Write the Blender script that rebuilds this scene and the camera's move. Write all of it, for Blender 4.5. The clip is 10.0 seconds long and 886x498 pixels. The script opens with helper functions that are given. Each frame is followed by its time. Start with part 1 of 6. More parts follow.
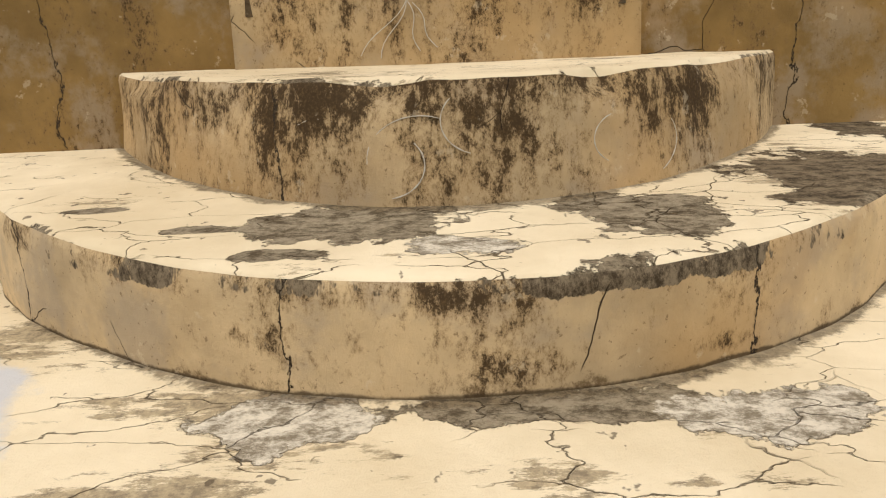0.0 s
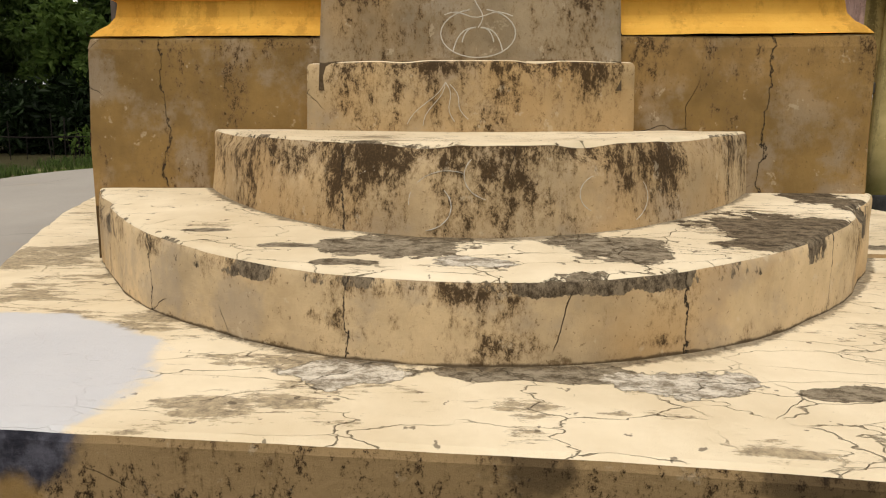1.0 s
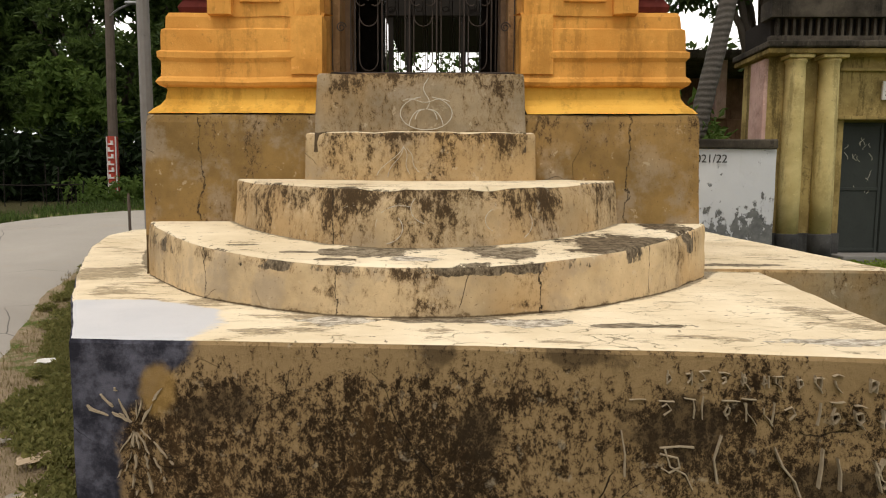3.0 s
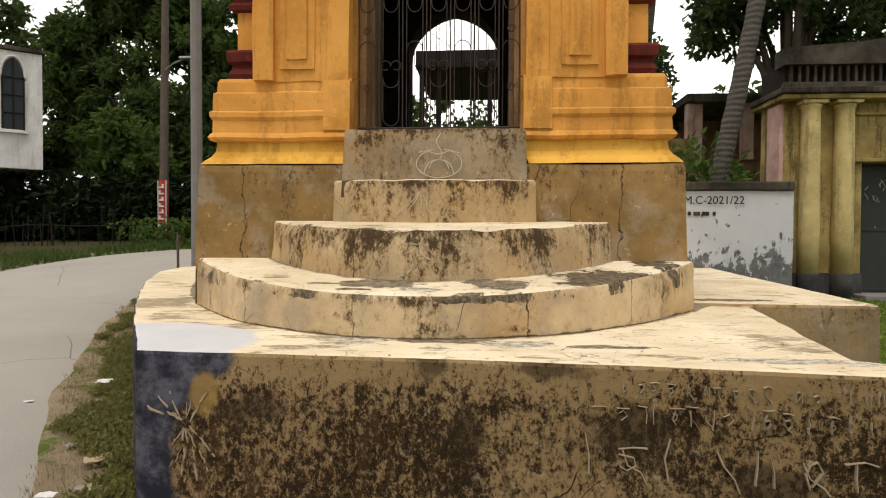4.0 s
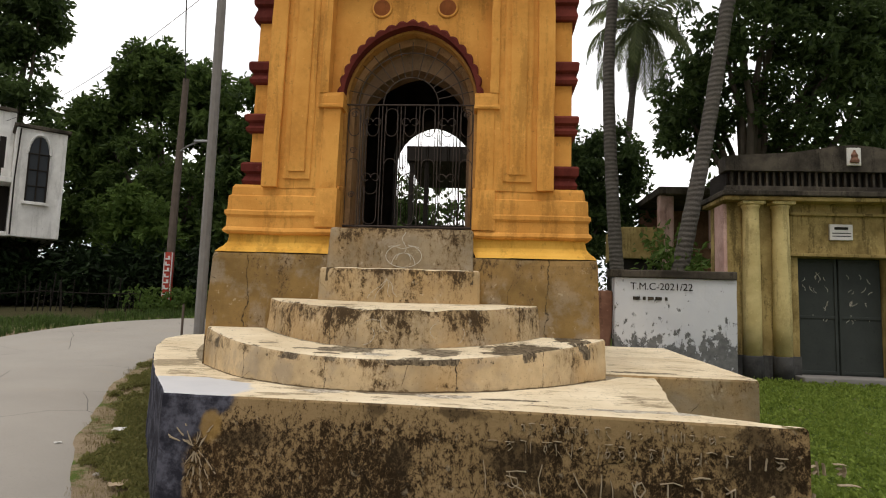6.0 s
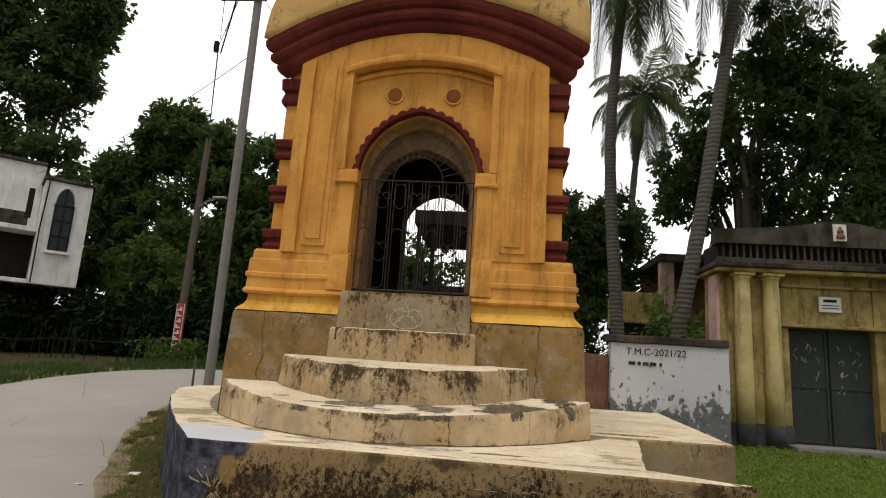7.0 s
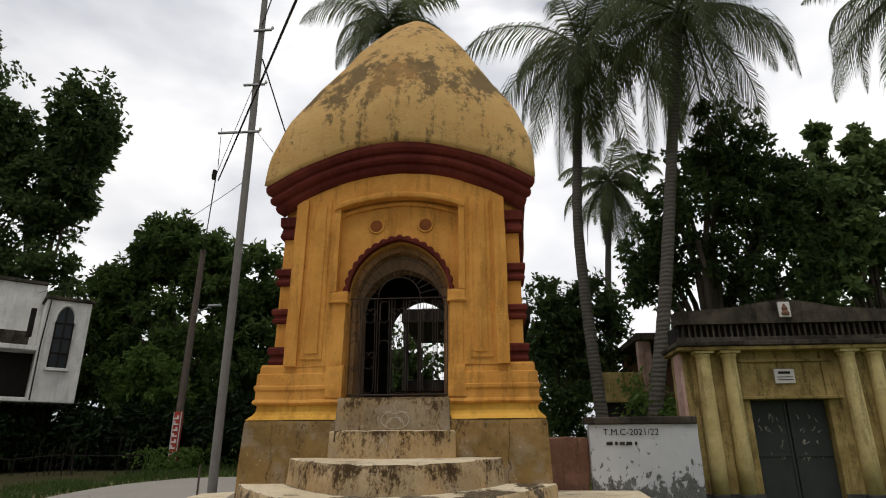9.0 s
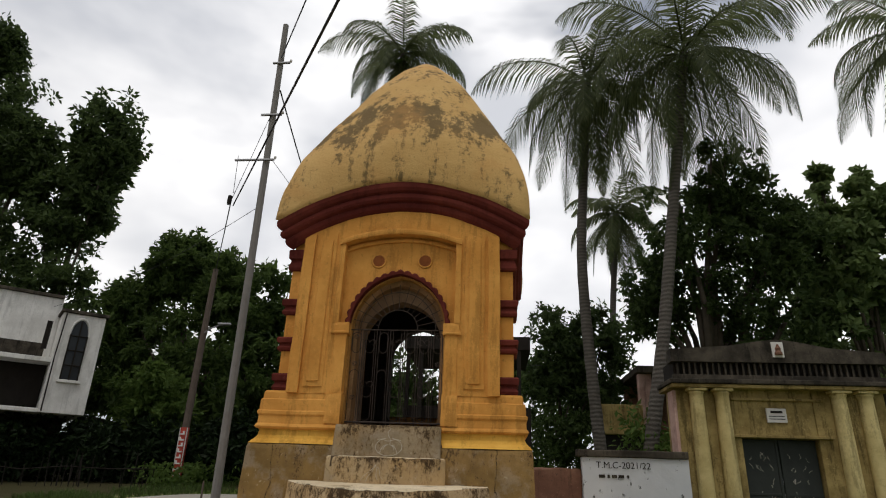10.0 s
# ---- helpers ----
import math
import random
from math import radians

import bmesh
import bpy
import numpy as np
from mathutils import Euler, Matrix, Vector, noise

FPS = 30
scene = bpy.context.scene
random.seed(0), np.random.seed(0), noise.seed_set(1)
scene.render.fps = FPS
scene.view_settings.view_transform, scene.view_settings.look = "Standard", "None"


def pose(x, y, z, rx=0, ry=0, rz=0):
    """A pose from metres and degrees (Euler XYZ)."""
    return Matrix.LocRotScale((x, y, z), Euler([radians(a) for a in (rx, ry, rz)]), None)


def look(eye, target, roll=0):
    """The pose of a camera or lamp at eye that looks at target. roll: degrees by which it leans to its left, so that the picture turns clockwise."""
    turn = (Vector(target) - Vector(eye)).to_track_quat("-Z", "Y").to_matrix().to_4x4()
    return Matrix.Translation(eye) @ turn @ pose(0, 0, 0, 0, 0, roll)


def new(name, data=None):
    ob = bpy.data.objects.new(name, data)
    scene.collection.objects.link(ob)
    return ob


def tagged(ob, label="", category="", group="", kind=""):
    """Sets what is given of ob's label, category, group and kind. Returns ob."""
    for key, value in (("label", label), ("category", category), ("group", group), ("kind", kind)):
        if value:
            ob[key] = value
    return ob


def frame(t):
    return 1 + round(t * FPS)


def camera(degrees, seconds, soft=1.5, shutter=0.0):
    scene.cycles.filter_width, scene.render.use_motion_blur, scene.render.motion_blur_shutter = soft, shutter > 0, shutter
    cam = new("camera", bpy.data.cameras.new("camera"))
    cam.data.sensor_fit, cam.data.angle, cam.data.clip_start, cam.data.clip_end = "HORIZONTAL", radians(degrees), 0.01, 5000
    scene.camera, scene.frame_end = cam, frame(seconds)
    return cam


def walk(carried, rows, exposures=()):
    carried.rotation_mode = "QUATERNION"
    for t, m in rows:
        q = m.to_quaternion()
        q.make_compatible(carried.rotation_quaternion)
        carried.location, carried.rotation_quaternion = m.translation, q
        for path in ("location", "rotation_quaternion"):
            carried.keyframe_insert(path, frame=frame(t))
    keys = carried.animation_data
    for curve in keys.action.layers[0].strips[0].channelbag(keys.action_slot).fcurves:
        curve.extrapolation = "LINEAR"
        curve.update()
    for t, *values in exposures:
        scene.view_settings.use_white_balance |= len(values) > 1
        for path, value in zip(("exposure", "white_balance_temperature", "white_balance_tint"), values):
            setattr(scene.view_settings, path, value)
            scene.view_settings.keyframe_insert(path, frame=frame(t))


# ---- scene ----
cam = camera(72.2, 10.0, soft=1.1)
PATH = [
    (0, (-0.002, -2.368, 1.742), (-0.005, -0.438, 1.221), -2.1),
    (0.5, (-0.029, -2.597, 1.754), (-0.076, -0.643, 1.33), -3.1),
    (1, (0.034, -2.865, 1.749), (-0.067, -0.895, 1.418), 0.3),
    (1.5, (0.083, -3.125, 1.733), (0.023, -1.16, 1.366), 0.0),
    (2, (0.082, -3.414, 1.734), (0.117, -1.441, 1.408), -0.9),
    (2.2, (0.1, -3.522, 1.771), (0.117, -1.543, 1.477), -1.0),
    (3.3, (0.24, -4.132, 1.719), (0.202, -2.137, 1.585), 0.4),
    (3.5, (0.261, -4.221, 1.727), (0.217, -2.224, 1.623), 0.1),
    (4, (0.405, -4.447, 1.727), (0.254, -2.453, 1.681), 0.3),
    (4.5, (0.46, -4.723, 1.707), (0.354, -2.726, 1.697), 0.4),
    (5, (0.54, -4.992, 1.749), (0.444, -2.994, 1.776), -0.2),
    (5.5, (0.675, -5.27, 1.759), (0.558, -3.277, 1.88), 0.5),
    (6.8, (0.935, -5.993, 1.778), (0.752, -4.03, 2.115), 3.5),
    (7, (0.933, -6.106, 1.783), (0.749, -4.152, 2.167), 3.6),
    (7.5, (0.985, -6.425, 1.772), (0.821, -4.491, 2.251), 0.1),
    (8, (1.084, -6.731, 1.792), (0.984, -4.824, 2.387), 0.6),
    (8.5, (1.157, -6.995, 1.853), (1.01, -5.11, 2.505), 1.7),
    (9, (1.181, -7.32, 1.812), (1.032, -5.436, 2.465), -0.2),
    (9.5, (1.254, -7.548, 1.844), (1.112, -5.673, 2.526), 0.5),
    (10, (1.399, -7.812, 1.851), (1.214, -5.955, 2.57), 2.0),
]
EXPOSURES = [(0, 0.05, 7000, 12), (1.0, 0.05, 7000, 12), (2.2, 0.05, 7000, 12), (3.5, 0.14, 6900, 12), (4.5, 0.14, 6850, 12), (5.5, -0.05, 6750, 12), (7.0, -0.24, 6600, 12), (7.6, -0.42, 6600, 12), (8.5, -0.56, 6500, 11), (9.3, -0.7, 6500, 11), (10, -0.7, 6500, 11)]
walk(cam, [(t, look(eye, target, roll)) for t, eye, target, roll in PATH], EXPOSURES)

# ---- light ----
SUN_AZ, SUN_EL = radians(200), radians(66)
world = bpy.data.worlds.new("sky")
scene.world = world
world.use_nodes = True
wt = world.node_tree
wt.nodes.clear()


def wnode(kind, **kw):
    n = wt.nodes.new(kind)
    for k, v in kw.items():
        n.inputs[k].default_value = v
    return n


sky = wt.nodes.new("ShaderNodeTexSky")
sky.sky_type, sky.sun_disc = "NISHITA", False
sky.sun_elevation, sky.sun_rotation = SUN_EL, SUN_AZ
skybg = wnode("ShaderNodeBackground", Strength=0.11)
cloudbg = wnode("ShaderNodeBackground", Strength=1.0)
tc = wt.nodes.new("ShaderNodeTexCoord")
stretch = wt.nodes.new("ShaderNodeMapping")
stretch.inputs["Scale"].default_value = (1.0, 1.0, 2.2)
puff = wnode("ShaderNodeTexNoise", Scale=1.7, Detail=5.0, Roughness=0.5, Distortion=0.15)
cover = wt.nodes.new("ShaderNodeValToRGB")
cover.color_ramp.elements[0].position, cover.color_ramp.elements[1].position = 0.33, 0.47
shade = wnode("ShaderNodeTexNoise", Scale=1.9, Detail=5.0, Roughness=0.5, Distortion=0.2)
grey = wt.nodes.new("ShaderNodeValToRGB")
grey.color_ramp.elements[0].position, grey.color_ramp.elements[1].position = 0.40, 0.57
grey.color_ramp.elements[0].color, grey.color_ramp.elements[1].color = (0.60, 0.62, 0.66, 1), (1.0, 1.0, 1.0, 1)
blend = wt.nodes.new("ShaderNodeMixShader")
outw = wt.nodes.new("ShaderNodeOutputWorld")
wt.links.new(tc.outputs["Generated"], stretch.inputs["Vector"])
wt.links.new(stretch.outputs["Vector"], puff.inputs["Vector"])
wt.links.new(stretch.outputs["Vector"], shade.inputs["Vector"])
wt.links.new(puff.outputs[0], cover.inputs["Fac"])
wt.links.new(shade.outputs[0], grey.inputs["Fac"])
wt.links.new(sky.outputs[0], skybg.inputs["Color"])
glow = wt.nodes.new("ShaderNodeVectorMath")
glow.operation = "DOT_PRODUCT"
glow.inputs[1].default_value = (0.2, 0.75, 0.6)
bright = wt.nodes.new("ShaderNodeMapRange")
bright.inputs[1].default_value, bright.inputs[2].default_value, bright.inputs[3].default_value, bright.inputs[4].default_value = -0.4, 0.9, 0.95, 1.8
wt.links.new(tc.outputs["Generated"], glow.inputs[0])
wt.links.new(glow.outputs["Value"], bright.inputs[0])
wt.links.new(bright.outputs[0], cloudbg.inputs["Strength"])
wt.links.new(grey.outputs[0], cloudbg.inputs["Color"])
wt.links.new(cover.outputs[0], blend.inputs[0])
wt.links.new(skybg.outputs[0], blend.inputs[1])
wt.links.new(cloudbg.outputs[0], blend.inputs[2])
wt.links.new(blend.outputs[0], outw.inputs["Surface"])

sun = new("sun", bpy.data.lights.new("sun", "SUN"))
sun.data.energy, sun.data.angle, sun.data.color = 1.4, radians(22), (1.0, 0.95, 0.86)
sun.matrix_basis = look((0, 0, 0), (-math.sin(SUN_AZ) * math.cos(SUN_EL), -math.cos(SUN_AZ) * math.cos(SUN_EL), -math.sin(SUN_EL)))


# ---- materials ----
class Graph:
    """A small writer of node materials; world-sized object coordinates."""

    def __init__(self, name):
        self.m = bpy.data.materials.new(name)
        self.m.use_nodes = True
        self.t = self.m.node_tree
        self.b = self.t.nodes["Principled BSDF"]
        self.co = self.t.nodes.new("ShaderNodeTexCoord").outputs["Object"]

    def put(self, sock, v):
        if isinstance(v, bpy.types.NodeSocket):
            self.t.links.new(v, sock)
        elif isinstance(v, tuple) and len(v) == 3 and sock.type == "RGBA":
            sock.default_value = (*v, 1)
        else:
            sock.default_value = v

    def op(self, how, a, b=0.0, c=0.0, clamp=False):
        n = self.t.nodes.new("ShaderNodeMath")
        n.operation, n.use_clamp = how, clamp
        self.put(n.inputs[0], a), self.put(n.inputs[1], b), self.put(n.inputs[2], c)
        return n.outputs[0]

    def at(self, scale=(1, 1, 1), shift=(0, 0, 0), rot=(0, 0, 0)):
        n = self.t.nodes.new("ShaderNodeMapping")
        self.put(n.inputs["Vector"], self.co)
        n.inputs["Scale"].default_value, n.inputs["Location"].default_value, n.inputs["Rotation"].default_value = scale, shift, rot
        return n.outputs[0]

    def noise(self, scale, detail=4.0, rough=0.55, vec=None, warp=0.0):
        n = self.t.nodes.new("ShaderNodeTexNoise")
        self.put(n.inputs["Vector"], vec or self.co)
        n.inputs["Scale"].default_value, n.inputs["Detail"].default_value = scale, detail
        n.inputs["Roughness"].default_value, n.inputs["Distortion"].default_value = rough, warp
        return n.outputs[0]

    def step(self, v, lo, hi, a=0.0, b=1.0):
        n = self.t.nodes.new("ShaderNodeMapRange")
        n.interpolation_type = "SMOOTHSTEP"
        self.put(n.inputs[0], v)
        n.inputs[1].default_value, n.inputs[2].default_value, n.inputs[3].default_value, n.inputs[4].default_value = lo, hi, a, b
        return n.outputs[0]

    def mix(self, f, a, b, how="MIX"):
        n = self.t.nodes.new("ShaderNodeMix")
        n.data_type, n.blend_type = "RGBA", how
        self.put(n.inputs[0], f), self.put(n.inputs[6], a), self.put(n.inputs[7], b)
        return n.outputs[2]

    def cracks(self, scale, width, vec=None, wobble=0.25):
        bent = self.t.nodes.new("ShaderNodeVectorMath")
        bent.operation = "MULTIPLY_ADD"
        nz = self.t.nodes.new("ShaderNodeTexNoise")
        self.put(nz.inputs["Vector"], vec or self.co)
        nz.inputs["Scale"].default_value, nz.inputs["Detail"].default_value = scale * 1.3, 5.0
        self.t.links.new(nz.outputs["Color"], bent.inputs[0])
        bent.inputs[1].default_value = (wobble, wobble, wobble)
        self.put(bent.inputs[2], vec or self.co)
        v = self.t.nodes.new("ShaderNodeTexVoronoi")
        v.feature = "DISTANCE_TO_EDGE"
        self.t.links.new(bent.outputs[0], v.inputs["Vector"])
        v.inputs["Scale"].default_value = scale
        return self.step(v.outputs[0], 0.0, width, 1.0, 0.0)

    def xyz(self):
        n = self.t.nodes.new("ShaderNodeSeparateXYZ")
        self.put(n.inputs[0], self.co)
        return n.outputs

    def spot(self, c, r, ragged=0.6, grain=5.0, soft=0.12, axes="xy"):
        """A ragged patch round c with radii r."""
        p = self.xyz()
        i, j = "xyz".index(axes[0]), "xyz".index(axes[1])
        u = self.op("DIVIDE", self.op("SUBTRACT", p[i], c[0]), r[0])
        v = self.op("DIVIDE", self.op("SUBTRACT", p[j], c[1]), r[1])
        d = self.op("SQRT", self.op("ADD", self.op("MULTIPLY", u, u), self.op("MULTIPLY", v, v)))
        n = self.op("MULTIPLY", self.op("SUBTRACT", self.noise(grain, 6.0, 0.65), 0.5), ragged * 2)
        return self.step(self.op("ADD", d, n), 1.0 - soft, 1.0, 1.0, 0.0)

    def most(self, *a):
        v = a[0]
        for b in a[1:]:
            v = self.op("MAXIMUM", v, b)
        return v

    def done(self, color, rough=0.85, bump=None, depth=0.01, metal=0.0, spec=0.1):
        self.put(self.b.inputs["Base Color"], color)
        self.put(self.b.inputs["Roughness"], rough)
        self.b.inputs["Metallic"].default_value = metal
        self.b.inputs["Specular IOR Level"].default_value = spec
        if bump is not None:
            n = self.t.nodes.new("ShaderNodeBump")
            n.inputs["Distance"].default_value = depth
            n.inputs["Strength"].default_value = 1.0
            self.put(n.inputs["Height"], bump)
            self.t.links.new(n.outputs[0], self.b.inputs["Normal"])
        return self.m


MOLD, MOLD2 = (0.03, 0.017, 0.008), (0.115, 0.07, 0.03)
CREAM, TAN = (0.74, 0.63, 0.44), (0.47, 0.36, 0.205)
CEMENT = (0.19, 0.17, 0.14)


def riser_material(name, z_low, z_high, base, reach, strength, seed, lip=0.0, splits=(), stains=(), clean=()):
    """Tan plaster of a riser with mould that hangs from the lip in streaks."""
    g = Graph(name)
    z = g.xyz()[2]
    wide = g.noise(1.6, 6, 0.65, g.at(shift=(seed, 0, 0)))
    tone = g.mix(g.step(wide, 0.3, 0.7), tuple(c * 0.72 for c in base), tuple(min(1, c * 1.3) for c in base))
    tone = g.mix(g.op("MULTIPLY", g.step(g.noise(3.5, 6, 0.65, g.at(shift=(0, seed, 3))), 0.48, 0.64), 0.55), tone, (0.33, 0.27, 0.20))
    tone = g.mix(g.op("MULTIPLY", g.step(g.noise(1.1, 5, 0.55, g.at(shift=(7, seed, 3))), 0.46, 0.64), 0.5), tone, (0.46, 0.28, 0.11))
    up = g.step(z, z_high - reach, z_high, 0.0, 1.0)
    streak = g.noise(3.4, 8, 0.68, g.at((1, 1, 0.45), (seed * 1.7, 0, 0)))
    fine = g.noise(30, 9, 0.85, g.at((1, 1, 0.6)))
    grit = g.noise(120, 4, 0.7)
    dirt = g.op("ADD", g.op("ADD", g.op("MULTIPLY", up, 0.2), g.op("MULTIPLY", g.op("SUBTRACT", streak, 0.5), 1.25)), g.op("MULTIPLY", g.op("SUBTRACT", fine, 0.5), 3.2))
    dirt = g.op("ADD", dirt, g.op("MULTIPLY", g.op("SUBTRACT", g.noise(1.9, 4, 0.6, g.at((1, 1, 0.3), (seed * 2.3, 0, 0))), 0.5), 1.5))
    hang = g.op("SUBTRACT", g.noise(11, 6, 0.7, g.at((1, 1, 0.16), (seed, 0, 2))), 0.5)
    dirt = g.op("ADD", dirt, g.op("MULTIPLY", g.op("MULTIPLY", hang, g.step(g.noise(1.7, 2, 0.5, g.at(shift=(seed, 4, 0))), 0.4, 0.6, 0.4, 1.0)), 1.3))
    if stains:
        dirt = g.op("ADD", dirt, g.op("MULTIPLY", g.most(*[g.spot(c, r, 0.9, 6.0, 0.9, "xz") for c, r in stains]), 0.27))
    if clean:
        dirt = g.op("SUBTRACT", dirt, g.op("MULTIPLY", g.most(*[g.spot(c, r, 0.9, 4.0, 0.9, "xz") for c, r in clean]), 0.4))
    mould = g.step(dirt, 0.37 - strength, 0.64 - strength)
    halo = g.step(dirt, 0.08 - strength, 0.45 - strength)
    tone = g.mix(g.op("MULTIPLY", halo, 0.55), tone, (0.2, 0.125, 0.055))
    foot = g.step(g.op("ADD", g.op("MULTIPLY", g.step(z, z_low, z_low + 0.07, 1.0, 0.0), 0.3), g.op("MULTIPLY", g.op("SUBTRACT", g.noise(5, 8, 0.75, g.at(shift=(seed, 0, 0))), 0.5), 1.6)), 0.34, 0.48)
    tone = g.mix(g.op("MULTIPLY", mould, 0.9), tone, g.mix(g.step(grit, 0.45, 0.8), MOLD, MOLD2))
    tone = g.mix(g.op("MULTIPLY", foot, 0.8), tone, MOLD2)
    gap = g.step(g.op("ADD", z, g.op("MULTIPLY", g.noise(9, 6, 0.7), 0.03)), z_low + 0.018, z_low + 0.026, 1.0, 0.0)
    tone = g.mix(g.op("MULTIPLY", gap, 0.85), tone, (0.06, 0.04, 0.022))
    pits = g.step(g.noise(70, 3, 0.6, g.at(shift=(seed, 0, 0))), 0.64, 0.70)
    tone = g.mix(g.op("MULTIPLY", pits, 0.55), tone, MOLD2)
    pale = g.step(g.noise(13, 5, 0.7, g.at(shift=(0, 0, seed))), 0.62, 0.68)
    tone = g.mix(g.op("MULTIPLY", pale, 0.35), tone, (0.6, 0.5, 0.35))
    if lip:
        off = g.op("ADD", g.step(z, z_high - 0.065, z_high - 0.02), g.op("MULTIPLY", g.op("SUBTRACT", g.noise(2.6, 7, 0.7, g.at((1, 1, 0.5), (seed + 2.2, 0, 0))), 0.5), 4.2))
        off = g.step(off, 1.12, 1.22)
        tone = g.mix(off, tone, g.mix(g.step(fine, 0.4, 0.6), (0.05, 0.036, 0.022), (0.21, 0.165, 0.11)))
    cr = g.op("MULTIPLY", g.cracks(1.1, 0.0018, g.at(shift=(seed, seed * 0.3, 0)), 0.34), g.step(g.noise(2.2, 2, 0.5, g.at(shift=(seed, 2, 9))), 0.56, 0.6))
    for x0 in splits:
        d = g.op("ABSOLUTE", g.op("ADD", g.op("SUBTRACT", g.xyz()[0], x0), g.op("MULTIPLY", g.op("SUBTRACT", g.noise(7, 6, 0.7, g.at((1, 1, 0.6), (x0, 0, 0))), 0.5), 0.16)))
        cr = g.most(cr, g.step(d, 0.001, 0.0035, 1.0, 0.0))
    tone = g.mix(cr, tone, (0.05, 0.037, 0.025))
    h = g.op("SUBTRACT", g.op("ADD", g.op("MULTIPLY", g.noise(5, 7, 0.62), 0.9), g.op("MULTIPLY", fine, 0.25)), g.op("MULTIPLY", cr, 0.8))
    return g.done(tone, 0.88, h, 0.014)


def tread_material(name, grey_spots, pale_spots, dark_spots, seed, blue=None, lip=None, dusty=(), foot=None):
    """Cream limewash over cracked plaster, with bare cement where it has come off."""
    g = Graph(name)
    tone = g.mix(g.step(g.noise(1.3, 6, 0.65, g.at(shift=(seed, 0, 0))), 0.3, 0.7), (0.63, 0.52, 0.345), (0.80, 0.695, 0.505))
    fine = g.noise(45, 7, 0.78)
    scr = g.noise(19, 9, 0.82, g.at((1, 1.5, 1), (0, 0, 0), (0, 0, 0.3)))
    fleck = g.op("ADD", g.op("MULTIPLY", g.op("SUBTRACT", g.noise(8, 9, 0.78, g.at((0.5, 1.7, 1), (seed, 0, 0))), 0.5), 1.0), g.op("MULTIPLY", g.op("SUBTRACT", g.noise(1.9, 3, 0.5, g.at(shift=(0, seed, 1))), 0.5), 0.8))
    if dusty:
        fleck = g.op("ADD", fleck, g.op("MULTIPLY", g.most(*[g.spot(c, r, 0.8, 4.0, 0.8) for c, r in dusty]), 0.17))
    tone = g.mix(g.op("MULTIPLY", g.step(fleck, 0.10, 0.16), 0.8), tone, g.mix(g.step(fine, 0.35, 0.65), (0.11, 0.08, 0.05), (0.42, 0.33, 0.2)))
    speck = g.step(g.noise(21, 3, 0.55, g.at(shift=(seed, 3, 0))), 0.665, 0.70)
    tone = g.mix(g.op("MULTIPLY", speck, 0.75), tone, (0.10, 0.075, 0.05))
    if blue:
        f0 = g.spot(*blue)
        tone = g.mix(f0, tone, g.mix(g.noise(3, 6, 0.6), (0.48, 0.485, 0.50), (0.60, 0.595, 0.59)))
    worn = None
    for spots, lo, hi in ((grey_spots, (0.08, 0.06, 0.036), (0.30, 0.25, 0.175)), (pale_spots, (0.20, 0.165, 0.115), (0.66, 0.60, 0.49)), (dark_spots, (0.04, 0.029, 0.017), (0.20, 0.155, 0.10))):
        if spots:
            f = g.most(*[g.spot(c, r, 1.25, 7.0, 0.1) for c, r in spots])
            worn = f if worn is None else g.most(worn, f)
            tone = g.mix(f, tone, g.mix(g.step(scr, 0.38, 0.6), lo, hi))
    if lip:
        p = g.xyz()
        u = g.op("SUBTRACT", p[0], lip[0])
        rad = g.op("MULTIPLY", g.op("SUBTRACT", g.op("MULTIPLY_ADD", g.op("MULTIPLY", u, u), lip[2], lip[1]), p[1]), 0.8)
        f = g.step(g.op("ADD", rad, g.op("MULTIPLY", g.op("SUBTRACT", g.noise(2.6, 8, 0.72, g.at(shift=(seed + 1, 0, 0))), 0.5), 0.55)), 0.015, 0.025)
        worn = f if worn is None else g.most(worn, f)
        tone = g.mix(f, tone, g.mix(g.step(scr, 0.38, 0.6), (0.055, 0.04, 0.024), (0.27, 0.22, 0.15)))
    cr = g.most(g.op("MULTIPLY", g.cracks(1.5, 0.0032, g.at((1, 1.35, 1), (seed, 0, 0)), 0.36), g.step(g.noise(1.2, 3, 0.5, g.at(shift=(seed, 5, 0))), 0.40 if lip else 0.53, 0.46 if lip else 0.58)),
                g.op("MULTIPLY", g.cracks(4.2, 0.0085, g.at((0.7, 1.7, 1), (0, seed, 0)), 0.24), g.step(g.noise(1.5, 3, 0.5, g.at(shift=(4, seed, 0))), 0.38, 0.45)))
    cr = g.op("MULTIPLY", cr, g.step(g.noise(3.2, 3, 0.5, g.at(shift=(seed, 8, 2))), 0.4, 0.5))
    if blue:
        cr = g.op("MULTIPLY", cr, g.op("SUBTRACT", 1.0, g.op("MULTIPLY", f0, 0.9)))
    tone = g.mix(g.op("MULTIPLY", cr, 0.85 if lip else 0.5), tone, (0.12, 0.08, 0.04))
    if foot:
        p = g.xyz()
        u = g.op("SUBTRACT", p[0], foot[0])
        rad = g.op("MULTIPLY", g.op("SUBTRACT", g.op("MULTIPLY_ADD", g.op("MULTIPLY", u, u), foot[2], foot[1]), p[1]), 0.8)
        grime = g.step(g.op("ADD", rad, g.op("MULTIPLY", g.op("SUBTRACT", g.noise(7, 8, 0.75), 0.5), 0.16)), 0.006, 0.03, 1.0, 0.0)
        tone = g.mix(g.op("MULTIPLY", grime, 0.75), tone, g.mix(g.step(fine, 0.4, 0.6), (0.05, 0.035, 0.02), (0.2, 0.15, 0.09)))
